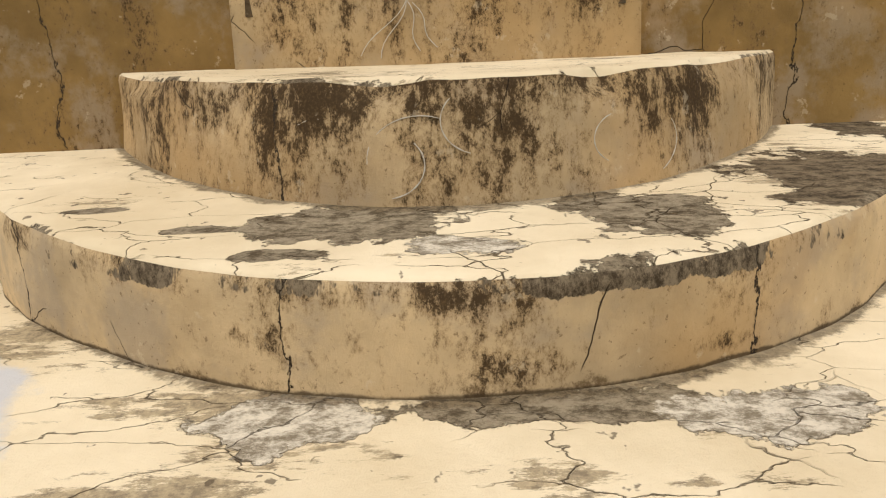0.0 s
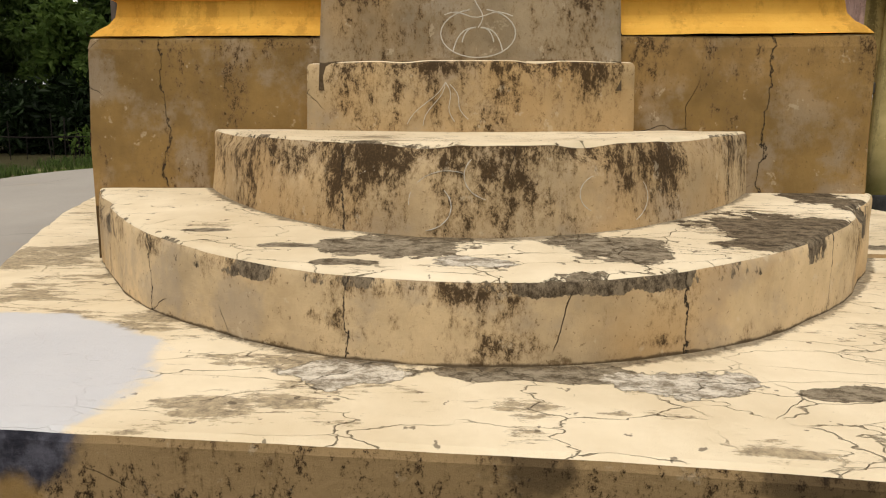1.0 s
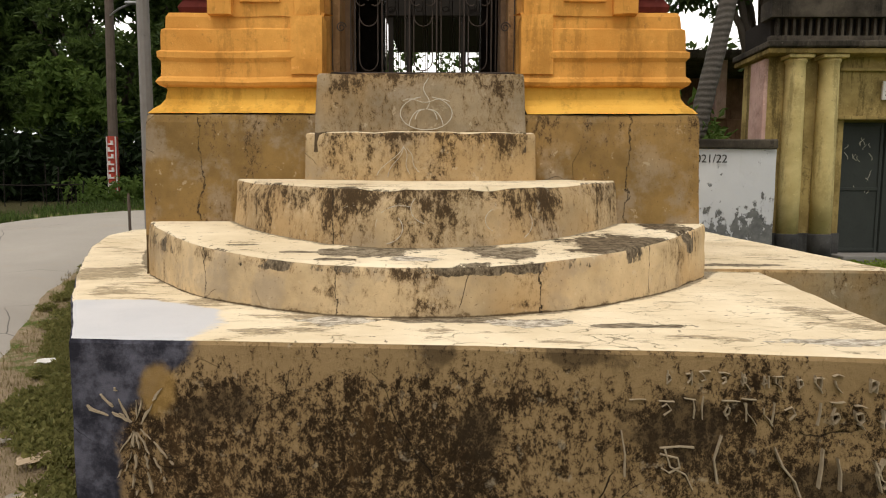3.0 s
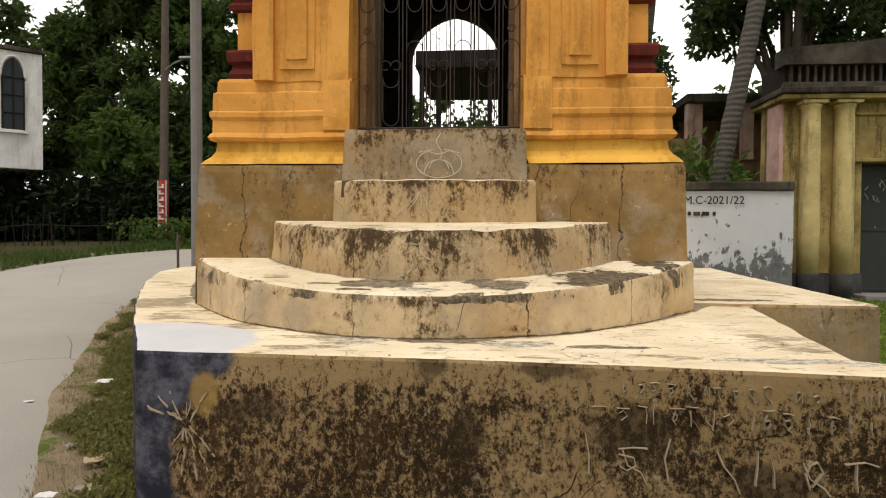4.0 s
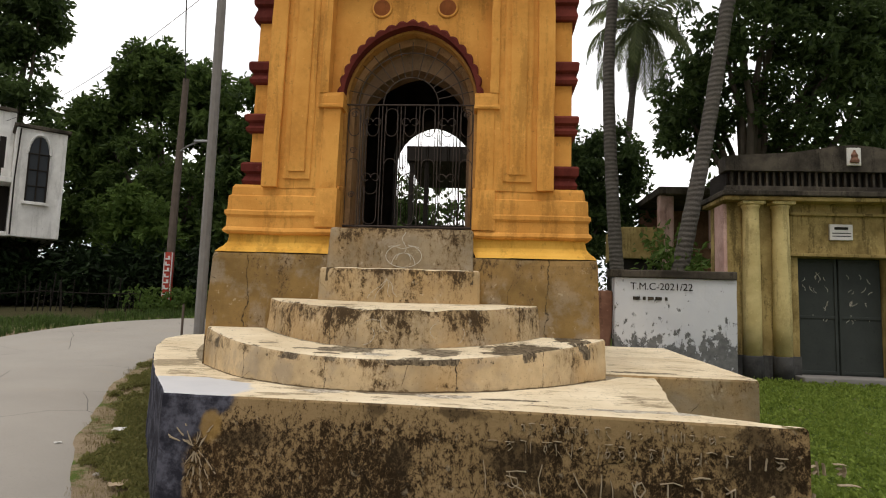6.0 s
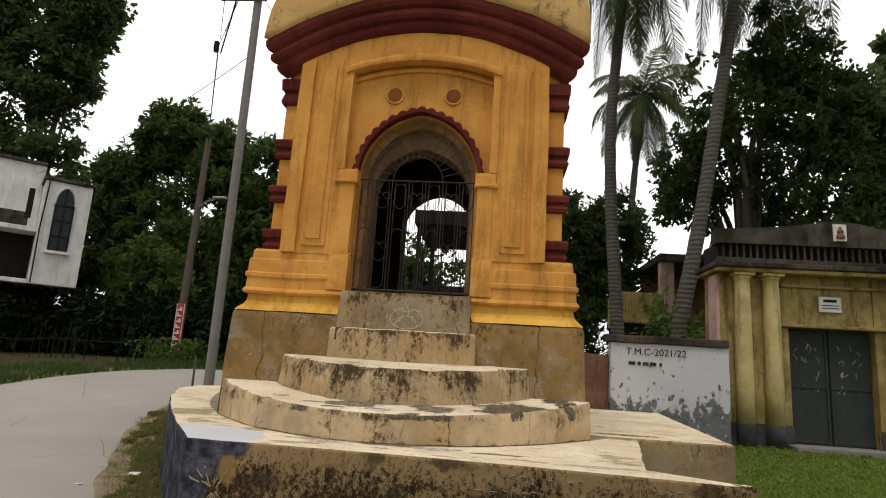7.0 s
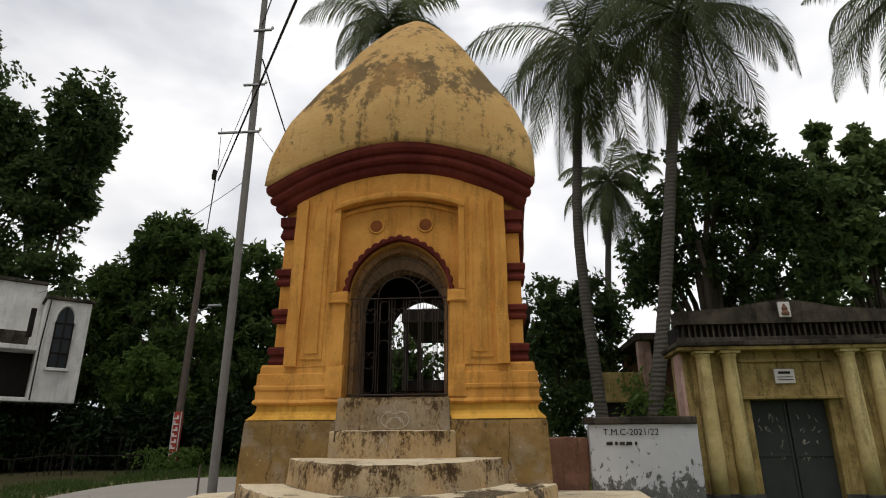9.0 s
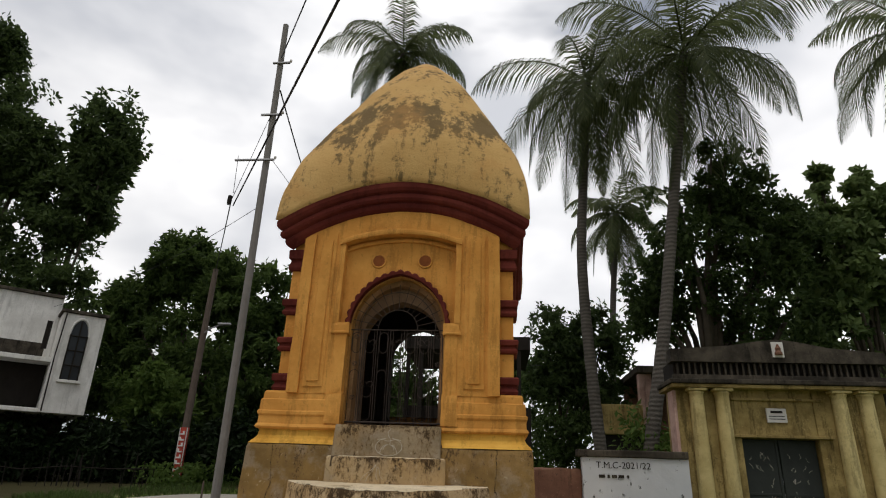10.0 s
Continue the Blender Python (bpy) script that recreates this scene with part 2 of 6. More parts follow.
    h = g.op("ADD", g.op("MULTIPLY", g.noise(4, 6, 0.65), 0.6), g.op("MULTIPLY", fine, 0.2))
    h = g.op("SUBTRACT", h, g.op("MULTIPLY", cr, 0.7))
    if worn is not None:
        h = g.op("SUBTRACT", h, g.op("MULTIPLY", worn, 0.5))
    return g.done(tone, 0.9, h, 0.016)


def front_material():
    """The platform's front: brown plaster under heavy black mould, a painted black corner."""
    g = Graph("mouldy_platform_plaster")
    x, y, z = g.xyz()
    tone = g.mix(g.noise(1.6, 6, 0.65), (0.20, 0.13, 0.058), (0.36, 0.25, 0.13))
    fine = g.noise(30, 10, 0.88, g.at((1, 1, 0.7)))
    big = g.op("MULTIPLY", g.noise(2.4, 7, 0.7, g.at((1, 1, 0.6), (3.3, 0, 1.1))), 1.1)
    blots = g.op("MULTIPLY", g.op("SUBTRACT", g.noise(1.5, 5, 0.6, g.at((1, 1, 0.7), (1.3, 0, 4))), 0.5), 1.2)
    dirt = g.op("ADD", g.op("ADD", big, blots), g.op("ADD", g.op("MULTIPLY", g.op("SUBTRACT", fine, 0.5), 4.2), 0.05))
    dirt = g.op("SUBTRACT", dirt, g.step(z, 1.0, 1.14, 0.0, 0.26))
    tone = g.mix(g.op("MULTIPLY", g.step(dirt, 0.30, 0.72), 0.5), tone, (0.12, 0.07, 0.03))
    tone = g.mix(g.op("MULTIPLY", g.step(dirt, 0.47, 0.72), 0.95), tone, g.mix(g.step(g.noise(70, 5, 0.75), 0.48, 0.68), (0.014, 0.008, 0.004), (0.06, 0.035, 0.015)))
    drips = g.step(g.op("ADD", g.noise(8, 7, 0.72, g.at((1, 1, 0.12))), g.op("MULTIPLY", g.op("SUBTRACT", fine, 0.5), 0.4)), 0.56, 0.68)
    tone = g.mix(g.op("MULTIPLY", drips, 0.8), tone, (0.065, 0.037, 0.015))
    tone = g.mix(g.op("MULTIPLY", g.step(g.noise(16, 5, 0.7, g.at(shift=(5, 5, 5))), 0.6, 0.7), 0.45), tone, (0.44, 0.36, 0.25))
    edge = g.op("ADD", x, g.op("MULTIPLY", g.op("SUBTRACT", g.noise(3.5, 5, 0.6), 0.5), 0.34))
    edge = g.op("SUBTRACT", edge, g.step(z, 0.85, 1.2, 0.0, 0.3))
    paint = g.step(edge, -1.06, -1.0, 1.0, 0.0)
    coat = g.mix(g.step(g.noise(4.5, 7, 0.7), 0.42, 0.62), (0.022, 0.022, 0.03), (0.10, 0.10, 0.125))
    tone = g.mix(paint, tone, coat)
    tone = g.mix(g.op("MULTIPLY", g.spot((-0.88, 1.0), (0.09, 0.12), 0.5, 6, 0.4, "xz"), 0.75), tone, (0.30, 0.185, 0.06))
    dark = g.most(*[g.spot(c, r, 1.6, 5, 0.6, "xz") for c, r in (((0.13, 1.16), (0.13, 0.09)), ((0.66, 1.16), (0.2, 0.06)), ((0.98, 0.90), (0.28, 0.16)), ((2.3, 0.9), (0.2, 0.4)), ((-0.62, 0.93), (0.2, 0.13)), ((0.3, 0.85), (0.16, 0.16)), ((1.5, 0.72), (0.3, 0.1)))])
    tone = g.mix(g.op("MULTIPLY", dark, 0.7), tone, (0.03, 0.02, 0.011))
    cr = g.op("MULTIPLY", g.cracks(1.2, 0.0022, None, 0.3), g.step(g.noise(1.3, 2, 0.5), 0.5, 0.56))
    tone = g.mix(cr, tone, (0.02, 0.016, 0.012))
    h = g.op("SUBTRACT", g.op("ADD", g.noise(6, 7, 0.68), g.op("MULTIPLY", fine, 0.25)), cr)
    return g.done(tone, 0.9, h, 0.016)


def paint_material(name, low, high, stain=0.35, seed=0.0, streaky=0.12, bump=0.008):
    """Limewash colour with damp streaks, scuffs and flaking."""
    g = Graph(name)
    tone = g.mix(g.step(g.noise(1.5, 7, 0.66, g.at(shift=(seed, 0, 0))), 0.32, 0.68), low, high)
    blot = g.step(g.op("ADD", g.noise(2.4, 8, 0.7, g.at((1, 1, 0.5), (seed, 2, 0))), g.op("MULTIPLY", g.op("SUBTRACT", g.noise(17, 6, 0.75), 0.5), 0.35)), 0.5, 0.66)
    tone = g.mix(g.op("MULTIPLY", blot, stain * 0.8), tone, tuple(c * 0.5 for c in low))
    run = g.step(g.op("ADD", g.noise(6.0, 7, 0.68, g.at((1, 1, streaky), (seed, 2, 0))), g.op("MULTIPLY", g.op("SUBTRACT", g.noise(30, 5, 0.75), 0.5), 0.3)), 0.52, 0.64)
    tone = g.mix(g.op("MULTIPLY", run, stain), tone, tuple(c * 0.32 for c in low))
    tone = g.mix(g.op("MULTIPLY", g.step(g.noise(11, 8, 0.78, g.at(shift=(0, seed, 4))), 0.60, 0.67), stain), tone, tuple(c * 0.2 + 0.015 for c in low))
    tone = g.mix(g.op("MULTIPLY", g.step(g.noise(24, 5, 0.65, g.at(shift=(2, seed, 4))), 0.63, 0.70), stain * 0.9), tone, tuple(min(1, c * 1.25 + 0.06) for c in high))
    h = g.op("ADD", g.noise(4, 7, 0.65), g.op("MULTIPLY", g.noise(45, 5, 0.75), 0.3))
    return g.done(tone, 0.82, h, bump)


def dome_material():
    g = Graph("dome_limewash")
    x, y, z = g.xyz()
    tone = g.mix(g.noise(1.6, 6, 0.65), (0.49, 0.285, 0.095), (0.66, 0.44, 0.18))
    streak = g.noise(3.0, 8, 0.72, g.at((1, 1, 0.2)))
    belt = g.op("MULTIPLY", g.step(z, 6.3, 7.2), g.step(z, 7.4, 7.65, 1.0, 0.0))
    d = g.op("ADD", g.op("ADD", g.op("MULTIPLY", belt, 0.16), streak), g.op("MULTIPLY", g.op("SUBTRACT", g.noise(11, 7, 0.75), 0.5), 0.5))
    tone = g.mix(g.op("MULTIPLY", g.step(d, 0.52, 0.64), 0.82), tone, (0.10, 0.075, 0.04))
    tone = g.mix(g.op("MULTIPLY", g.step(g.noise(8, 6, 0.75), 0.6, 0.68), 0.6), tone, (0.17, 0.105, 0.04))
    tone = g.mix(g.op("MULTIPLY", g.step(g.noise(1.1, 4, 0.6, g.at(shift=(3, 3, 3))), 0.5, 0.7), 0.45), tone, (0.56, 0.30, 0.10))
    h = g.op("ADD", g.noise(3, 6, 0.65), g.op("MULTIPLY", g.noise(30, 5, 0.7), 0.25))
    return g.done(tone, 0.88, h, 0.03)


def whitewash_material():
    g = Graph("peeling_whitewash")
    x, y, z = g.xyz()
    tone = g.mix(g.noise(1.5, 5, 0.6), (0.48, 0.495, 0.53), (0.62, 0.63, 0.64))
    low = g.step(z, 0.95, 1.9, 0.22, 0.0)
    peel = g.step(g.op("ADD", g.op("ADD", g.noise(7, 8, 0.72, g.at((1, 1, 0.7))), low), g.op("MULTIPLY", g.noise(1.5, 2, 0.5), 0.1)), 0.66, 0.69)
    tone = g.mix(peel, tone, g.mix(g.noise(12, 4, 0.6), (0.05, 0.055, 0.06), (0.25, 0.25, 0.24)))
    drip = g.step(g.noise(3.1, 5, 0.6, g.at((1, 1, 0.05))), 0.62, 0.7)
    tone = g.mix(g.op("MULTIPLY", drip, 0.35), tone, (0.35, 0.34, 0.31))
    return g.done(tone, 0.9, g.op("SUBTRACT", g.noise(8, 5, 0.6), peel), 0.006)


def leaf_material(name, dark, light, rough=0.5, through_light=0.3):
    g = Graph(name)
    i = g.t.nodes.new("ShaderNodeNewGeometry").outputs["Random Per Island"]
    tone = g.mix(i, dark, light)
    tone = g.mix(g.op("MULTIPLY", g.noise(0.7, 3, 0.5), 0.5), tone, tuple(c * 0.5 for c in dark))
    m = g.done(tone, rough, None, spec=0.07)
    thin = g.t.nodes.new("ShaderNodeBsdfTranslucent")
    g.put(thin.inputs["Color"], g.mix(0.5, tone, tuple(min(1, c * 2.2) for c in light)))
    both = g.t.nodes.new("ShaderNodeMixShader")
    both.inputs[0].default_value = through_light
    g.t.links.new(g.b.outputs[0], both.inputs[1])
    g.t.links.new(thin.outputs[0], both.inputs[2])
    g.t.links.new(both.outputs[0], g.t.nodes["Material Output"].inputs["Surface"])
    return m


def bark_material(name, low, high, ringed=0.0):
    g = Graph(name)
    tone = g.mix(g.noise(3, 6, 0.65), low, high)
    w = g.t.nodes.new("ShaderNodeTexWave")
    w.bands_direction = "Z"
    g.put(w.inputs["Vector"], g.co)
    w.inputs["Scale"].default_value, w.inputs["Distortion"].default_value, w.inputs["Detail"].default_value = 2.6, 3.0, 3.0
    tone = g.mix(g.op("MULTIPLY", w.outputs[1], ringed), tone, tuple(c * 0.4 for c in low))
    return g.done(tone, 0.9, g.op("ADD", g.noise(14, 6, 0.7), g.op("MULTIPLY", w.outputs[1], ringed)), 0.02)


def ground_material():
    """Lawn and dirt on the one sheet of ground."""
    g = Graph("lawn_and_dirt")
    x, y, z = g.xyz()
    dirt = g.mix(g.noise(5, 7, 0.7), (0.17, 0.122, 0.072), (0.40, 0.315, 0.21))
    grass = g.mix(g.noise(9, 6, 0.7), (0.05, 0.08, 0.015), (0.14, 0.19, 0.04))
    d = g.op("ADD", g.noise(1.6, 7, 0.75), g.op("ADD", g.step(x, -0.5, 2.0, -0.03, 0.12), g.step(y, 8.0, 12.0, 0.0, 0.1)))
    tone = g.mix(g.step(d, 0.46, 0.56), dirt, grass)
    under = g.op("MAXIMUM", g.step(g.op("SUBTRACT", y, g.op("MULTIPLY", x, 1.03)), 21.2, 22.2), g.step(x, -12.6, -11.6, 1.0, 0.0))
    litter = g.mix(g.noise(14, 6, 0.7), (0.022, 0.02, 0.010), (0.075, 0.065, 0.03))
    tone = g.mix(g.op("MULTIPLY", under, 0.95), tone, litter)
    return g.done(tone, 0.95, g.noise(25, 6, 0.75), 0.03)


def road_material():
    g = Graph("worn_concrete_road")
    tone = g.mix(g.noise(0.6, 6, 0.6), (0.26, 0.24, 0.21), (0.38, 0.352, 0.31))
    tone = g.mix(g.op("MULTIPLY", g.step(g.noise(90, 4, 0.7), 0.5, 0.7), 0.35), tone, (0.17, 0.16, 0.15))
    tone = g.mix(g.op("MULTIPLY", g.step(g.noise(1.3, 6, 0.7), 0.56, 0.7), 0.4), tone, (0.34, 0.29, 0.23))
    cr = g.op("MULTIPLY", g.cracks(0.5, 0.004), g.step(g.noise(0.5, 2), 0.5, 0.6))
    tone = g.mix(cr, tone, (0.08, 0.075, 0.07))
    return g.done(tone, 0.9, g.noise(60, 5, 0.7), 0.006)


def plain_material(name, low, high, scale=6.0, rough=0.7, metal=0.0, bump=0.004):
    g = Graph(name)
    tone = g.mix(g.noise(scale, 6, 0.65), low, high)
    tone = g.mix(g.op("MULTIPLY", g.step(g.noise(scale * 4, 6, 0.7), 0.58, 0.72), 0.4), tone, tuple(c * 0.4 for c in low))
    return g.done(tone, rough, g.noise(scale * 5, 5, 0.7), bump, metal)


M_FRONT = front_material()
M_PLAT = tread_material("platform_limewash", [((0.18, -1.42), (0.34, 0.06)), ((0.95, -1.5), (0.22, 0.04))], [((-0.28, -1.44), (0.16, 0.09)), ((0.56, -1.47), (0.19, 0.09)), ((1.9, -1.75), (0.5, 0.06))],
                        [], 2.0, ((-1.52, -1.6), (0.80, 0.66), 0.16, 4.0, 0.06), None, [((0.16, -1.64), (0.13, 0.11)), ((0.32, -1.67), (0.1, 0.1)), ((0.46, -1.65), (0.1, 0.08)), ((0.62, -1.80), (0.22, 0.06)), ((0.13, -1.76), (0.1, 0.1)), ((1.2, -1.7), (0.3, 0.07)), ((-0.9, -0.95), (0.3, 0.12)), ((-1.35, -0.55), (0.25, 0.2)), ((-0.62, -1.38), (0.3, 0.1)), ((-2.1, 0.0), (0.45, 0.6)), ((-1.7, -0.6), (0.4, 0.35)), ((-0.5, -1.64), (0.35, 0.12)), ((1.6, -1.75), (0.9, 0.06))], (0.045, -1.385, 0.4155))
M_STEP1 = tread_material("first_step_limewash", [((-0.2, -1.04), (0.24, 0.14)), ((0.46, -1.03), (0.2, 0.15)), ((-0.86, -0.86), (0.1, 0.03)), ((-0.33, -1.225), (0.1, 0.035)), ((-0.55, -1.05), (0.12, 0.03))],
                         [((0.03, -1.2), (0.11, 0.06))], [((1.15, -0.72), (0.36, 0.22)), ((1.05, -0.98), (0.24, 0.1)), ((1.55, -0.05), (0.16, 0.3))], 5.0, None, (0.045, -1.385, 0.4155), (), (0.03, -0.94, 0.592))
M_STEP2 = tread_material("upper_step_limewash", [], [], [], 9.0, None, (0.03, -0.90, 0.605))
M_SLAB = tread_material("side_slab_limewash", [((2.3, 0.5), (0.35, 0.1))], [], [], 14.0)
M_SLABSIDE = riser_material("slab_side_plaster", 0.5, 1.22, (0.27, 0.205, 0.12), 0.2, 0.04, 21.0)
M_R1 = riser_material("first_riser_plaster", 1.195, 1.415, (0.50, 0.375, 0.22), 0.07, 0.02, 1.0, 1.0, (-0.3, -1.05, 0.62, 1.25), [((0.14, 1.24), (0.22, 0.07)), ((-0.18, 1.28), (0.07, 0.1)), ((-0.35, 1.3), (0.1, 0.05)), ((0.55, 1.24), (0.12, 0.04)), ((1.6, 1.36), (0.2, 0.08)), ((-0.05, 1.38), (0.3, 0.05))], [((1.0, 1.32), (0.5, 0.25)), ((-0.9, 1.3), (0.4, 0.2))])
M_R2 = riser_material("second_riser_plaster", 1.45, 1.765, (0.49, 0.37, 0.22), 0.22, 0.15, 4.0, 0.0, (-0.41,), [((-0.43, 1.63), (0.14, 0.17)), ((-0.65, 1.71), (0.12, 0.12)), ((0.17, 1.63), (0.14, 0.2)), ((0.66, 1.66), (0.22, 0.2)), ((0.42, 1.73), (0.2, 0.09)), ((-0.3, 1.73), (0.25, 0.07)), ((-0.95, 1.7), (0.1, 0.1)), ((0.2, 1.775), (1.3, 0.045))])
M_R3 = riser_material("third_riser_plaster", 1.795, 2.12, (0.40, 0.295, 0.165), 0.2, 0.19, 8.0, 0.0, (), [((-0.55, 2.0), (0.08, 0.17)), ((-0.31, 1.97), (0.07, 0.09)), ((0.15, 1.95), (0.16, 0.2)), ((0.6, 2.05), (0.12, 0.1)), ((0.0, 2.10), (0.8, 0.05))])
M_R4 = riser_material("sill_plaster", 2.12, 2.52, (0.28, 0.215, 0.135), 0.2, 0.16, 12.0, 0.0, (), [((-0.48, 2.42), (0.2, 0.1)), ((0.52, 2.40), (0.13, 0.13)), ((0.0, 2.5), (0.8, 0.04))])
M_PLINTH = riser_material("plinth_plaster", 1.45, 2.25, (0.225, 0.14, 0.05), 0.3, 0.07, 15.0, 0.0, (-1.45, 1.35))
M_OCHRE = paint_material("ochre_limewash", (0.56, 0.25, 0.052), (0.70, 0.345, 0.082), 0.36, 0.0)
M_YELLOW = paint_material("yellow_skirting_limewash", (0.60, 0.30, 0.045), (0.74, 0.42, 0.08), 0.35, 3.0)
M_MAROON = paint_material("maroon_paint", (0.095, 0.018, 0.014), (0.16, 0.035, 0.024), 0.3, 6.0)
M_DISC = paint_material("terracotta_disc", (0.20, 0.06, 0.02), (0.30, 0.10, 0.03), 0.4, 8.0)
M_DOME = dome_material()
# near-black: the unlit interior's shade is put into this plaster colour
M_INNER = paint_material("shaded_inner_plaster", (0.022, 0.018, 0.016), (0.055, 0.045, 0.04), 0.4, 9.0)
# doorway tones darker than M_OCHRE: stains, plus the arch's shade in the colour
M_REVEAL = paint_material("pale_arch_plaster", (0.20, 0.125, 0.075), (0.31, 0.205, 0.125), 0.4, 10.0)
M_JAMB = paint_material("stained_shaded_ochre_jamb", (0.40, 0.19, 0.05), (0.52, 0.27, 0.075), 0.5, 11.0)
M_SOFFIT = paint_material("stained_shaded_soffit", (0.27, 0.145, 0.06), (0.40, 0.24, 0.12), 0.5, 12.0)
M_IRON = plain_material("rusty_iron", (0.035, 0.028, 0.024), (0.09, 0.07, 0.06), 20, 0.7, 0.2)
M_CHALK = plain_material("chalk", (0.44, 0.40, 0.33), (0.60, 0.56, 0.48), 40, 0.95)
M_SCRATCH = plain_material("scratched_plaster", (0.24, 0.185, 0.115), (0.50, 0.41, 0.29), 60, 0.95)
M_WHITE = whitewash_material()
M_CAP = paint_material("dark_weathered_coping", (0.028, 0.024, 0.019), (0.10, 0.085, 0.066), 0.6, 13.0)
M_GATE = paint_material("pale_yellow_limewash", (0.21, 0.15, 0.055), (0.41, 0.31, 0.125), 0.7, 17.0)
M_COLUMN = paint_material("cream_yellow_column", (0.45, 0.36, 0.155), (0.64, 0.53, 0.255), 0.5, 19.0)
M_TAR = paint_material("black_dado_paint", (0.03, 0.03, 0.03), (0.08, 0.078, 0.075), 0.3, 21.0)
M_PINK = paint_material("faded_pink_limewash", (0.42, 0.26, 0.22), (0.58, 0.40, 0.35), 0.5, 23.0)
M_DOOR = plain_material("dark_green_door_paint", (0.024, 0.028, 0.026), (0.052, 0.058, 0.053), 3, 0.55)
M_POLE = plain_material("weathered_concrete", (0.15, 0.14, 0.13), (0.26, 0.25, 0.235), 5, 0.85)
M_POLE_DARK = plain_material("dark_pole", (0.07, 0.055, 0.045), (0.15, 0.12, 0.1), 5, 0.9)
M_RED = plain_material("red_sign_paint", (0.35, 0.04, 0.03), (0.50, 0.09, 0.06), 8, 0.6)
M_PAPER = plain_material("white_sign_paint", (0.55, 0.53, 0.5), (0.75, 0.73, 0.7), 8, 0.7)
M_CARD = plain_material("brown_card", (0.34, 0.25, 0.16), (0.5, 0.4, 0.28), 14, 0.9)
M_WIRE = plain_material("black_cable", (0.02, 0.02, 0.02), (0.05, 0.05, 0.05), 10, 0.6)
M_STEEL = plain_material("galvanised_steel", (0.25, 0.25, 0.25), (0.42, 0.42, 0.42), 10, 0.45, 0.7)
M_HOUSE = paint_material("white_house_paint", (0.60, 0.59, 0.56), (0.76, 0.75, 0.72), 0.25, 25.0)
# dark timber and lettering; also painted shade in openings and recesses
M_SHADE = plain_material("dark_timber_and_shade", (0.012, 0.01, 0.009), (0.03, 0.026, 0.022), 5, 0.9)
M_BRICK = paint_material("bare_brick_plaster", (0.16, 0.08, 0.055), (0.27, 0.15, 0.10), 0.5, 27.0)
M_GLASS = plain_material("window_glass", (0.02, 0.025, 0.03), (0.04, 0.045, 0.05), 2, 0.08, 0.0, 0.0)
M_ROAD = road_material()
M_GROUND = ground_material()
M_STONE = plain_material("rubble", (0.22, 0.19, 0.15), (0.42, 0.38, 0.32), 9, 0.9, 0.0, 0.02)
M_BARK = bark_material("tree_bark", (0.05, 0.04, 0.03), (0.12, 0.10, 0.08))
M_PALMBARK = bark_material("palm_bark", (0.075, 0.066, 0.056), (0.17, 0.155, 0.135), 0.5)
M_LEAF_DARK = leaf_material("dark_leaves", (0.010, 0.021, 0.007), (0.085, 0.125, 0.04))
# far darker than the other leaves: the hedge's deep shade is in the colour
M_HEDGE = leaf_material("shaded_hedge_leaves", (0.004, 0.009, 0.003), (0.016, 0.03, 0.009), 0.5, 0.08)
M_LEAF = leaf_material("green_leaves", (0.010, 0.024, 0.006), (0.10, 0.15, 0.04))
M_LEAF_LIGHT = leaf_material("light_leaves", (0.04, 0.075, 0.015), (0.11, 0.165, 0.04))
M_TEAK = leaf_material("broad_leaves", (0.03, 0.055, 0.015), (0.18, 0.24, 0.09))
M_FROND = leaf_material("palm_leaflets", (0.022, 0.035, 0.012), (0.125, 0.145, 0.062), 0.45, 0.4)
M_GRASS = leaf_material("grass_blades", (0.085, 0.13, 0.02), (0.25, 0.32, 0.065))
M_WEED = leaf_material("low_weeds", (0.085, 0.09, 0.026), (0.24, 0.225, 0.08))
M_DRY = leaf_material("dry_grass", (0.14, 0.11, 0.05), (0.27, 0.22, 0.11))


# ---- builders ----
def thing(name, label, category, at=(0, 0, 0), group="", kind=""):
    e = new(name)
    e.empty_display_size = 0.2
    e.location = at
    return tagged(e, label, category, group, kind)


def part(name, data, mats, parent=None, label="", smooth=False, pick=None):
    """Links (vertices, faces) or a bmesh as one mesh object, in world coordinates, under parent."""
    me = bpy.data.meshes.new(name)
    if isinstance(data, bmesh.types.BMesh):
        data.to_mesh(me)
        data.free()
    else:
        me.from_pydata([tuple(v) for v in data[0]], [], [tuple(f) for f in data[1]])
    mats = mats if isinstance(mats, (list, tuple)) else [mats]
    for m in mats:
        me.materials.append(m)
    me.update()
    if pick:
        for p in me.polygons:
            p.material_index = pick(p)
    if smooth:
        for p in me.polygons:
            p.use_smooth = True
    ob = new(name, me)
    if parent:
        ob.parent = parent
        ob.matrix_parent_inverse = parent.matrix_basis.inverted()
    if label:
        ob["label"] = label
    return ob


def solid(name, data, mats, label, category, group="", kind="", smooth=False, pick=None):
    return tagged(part(name, data, mats, None, "", smooth, pick), label, category, group, kind)


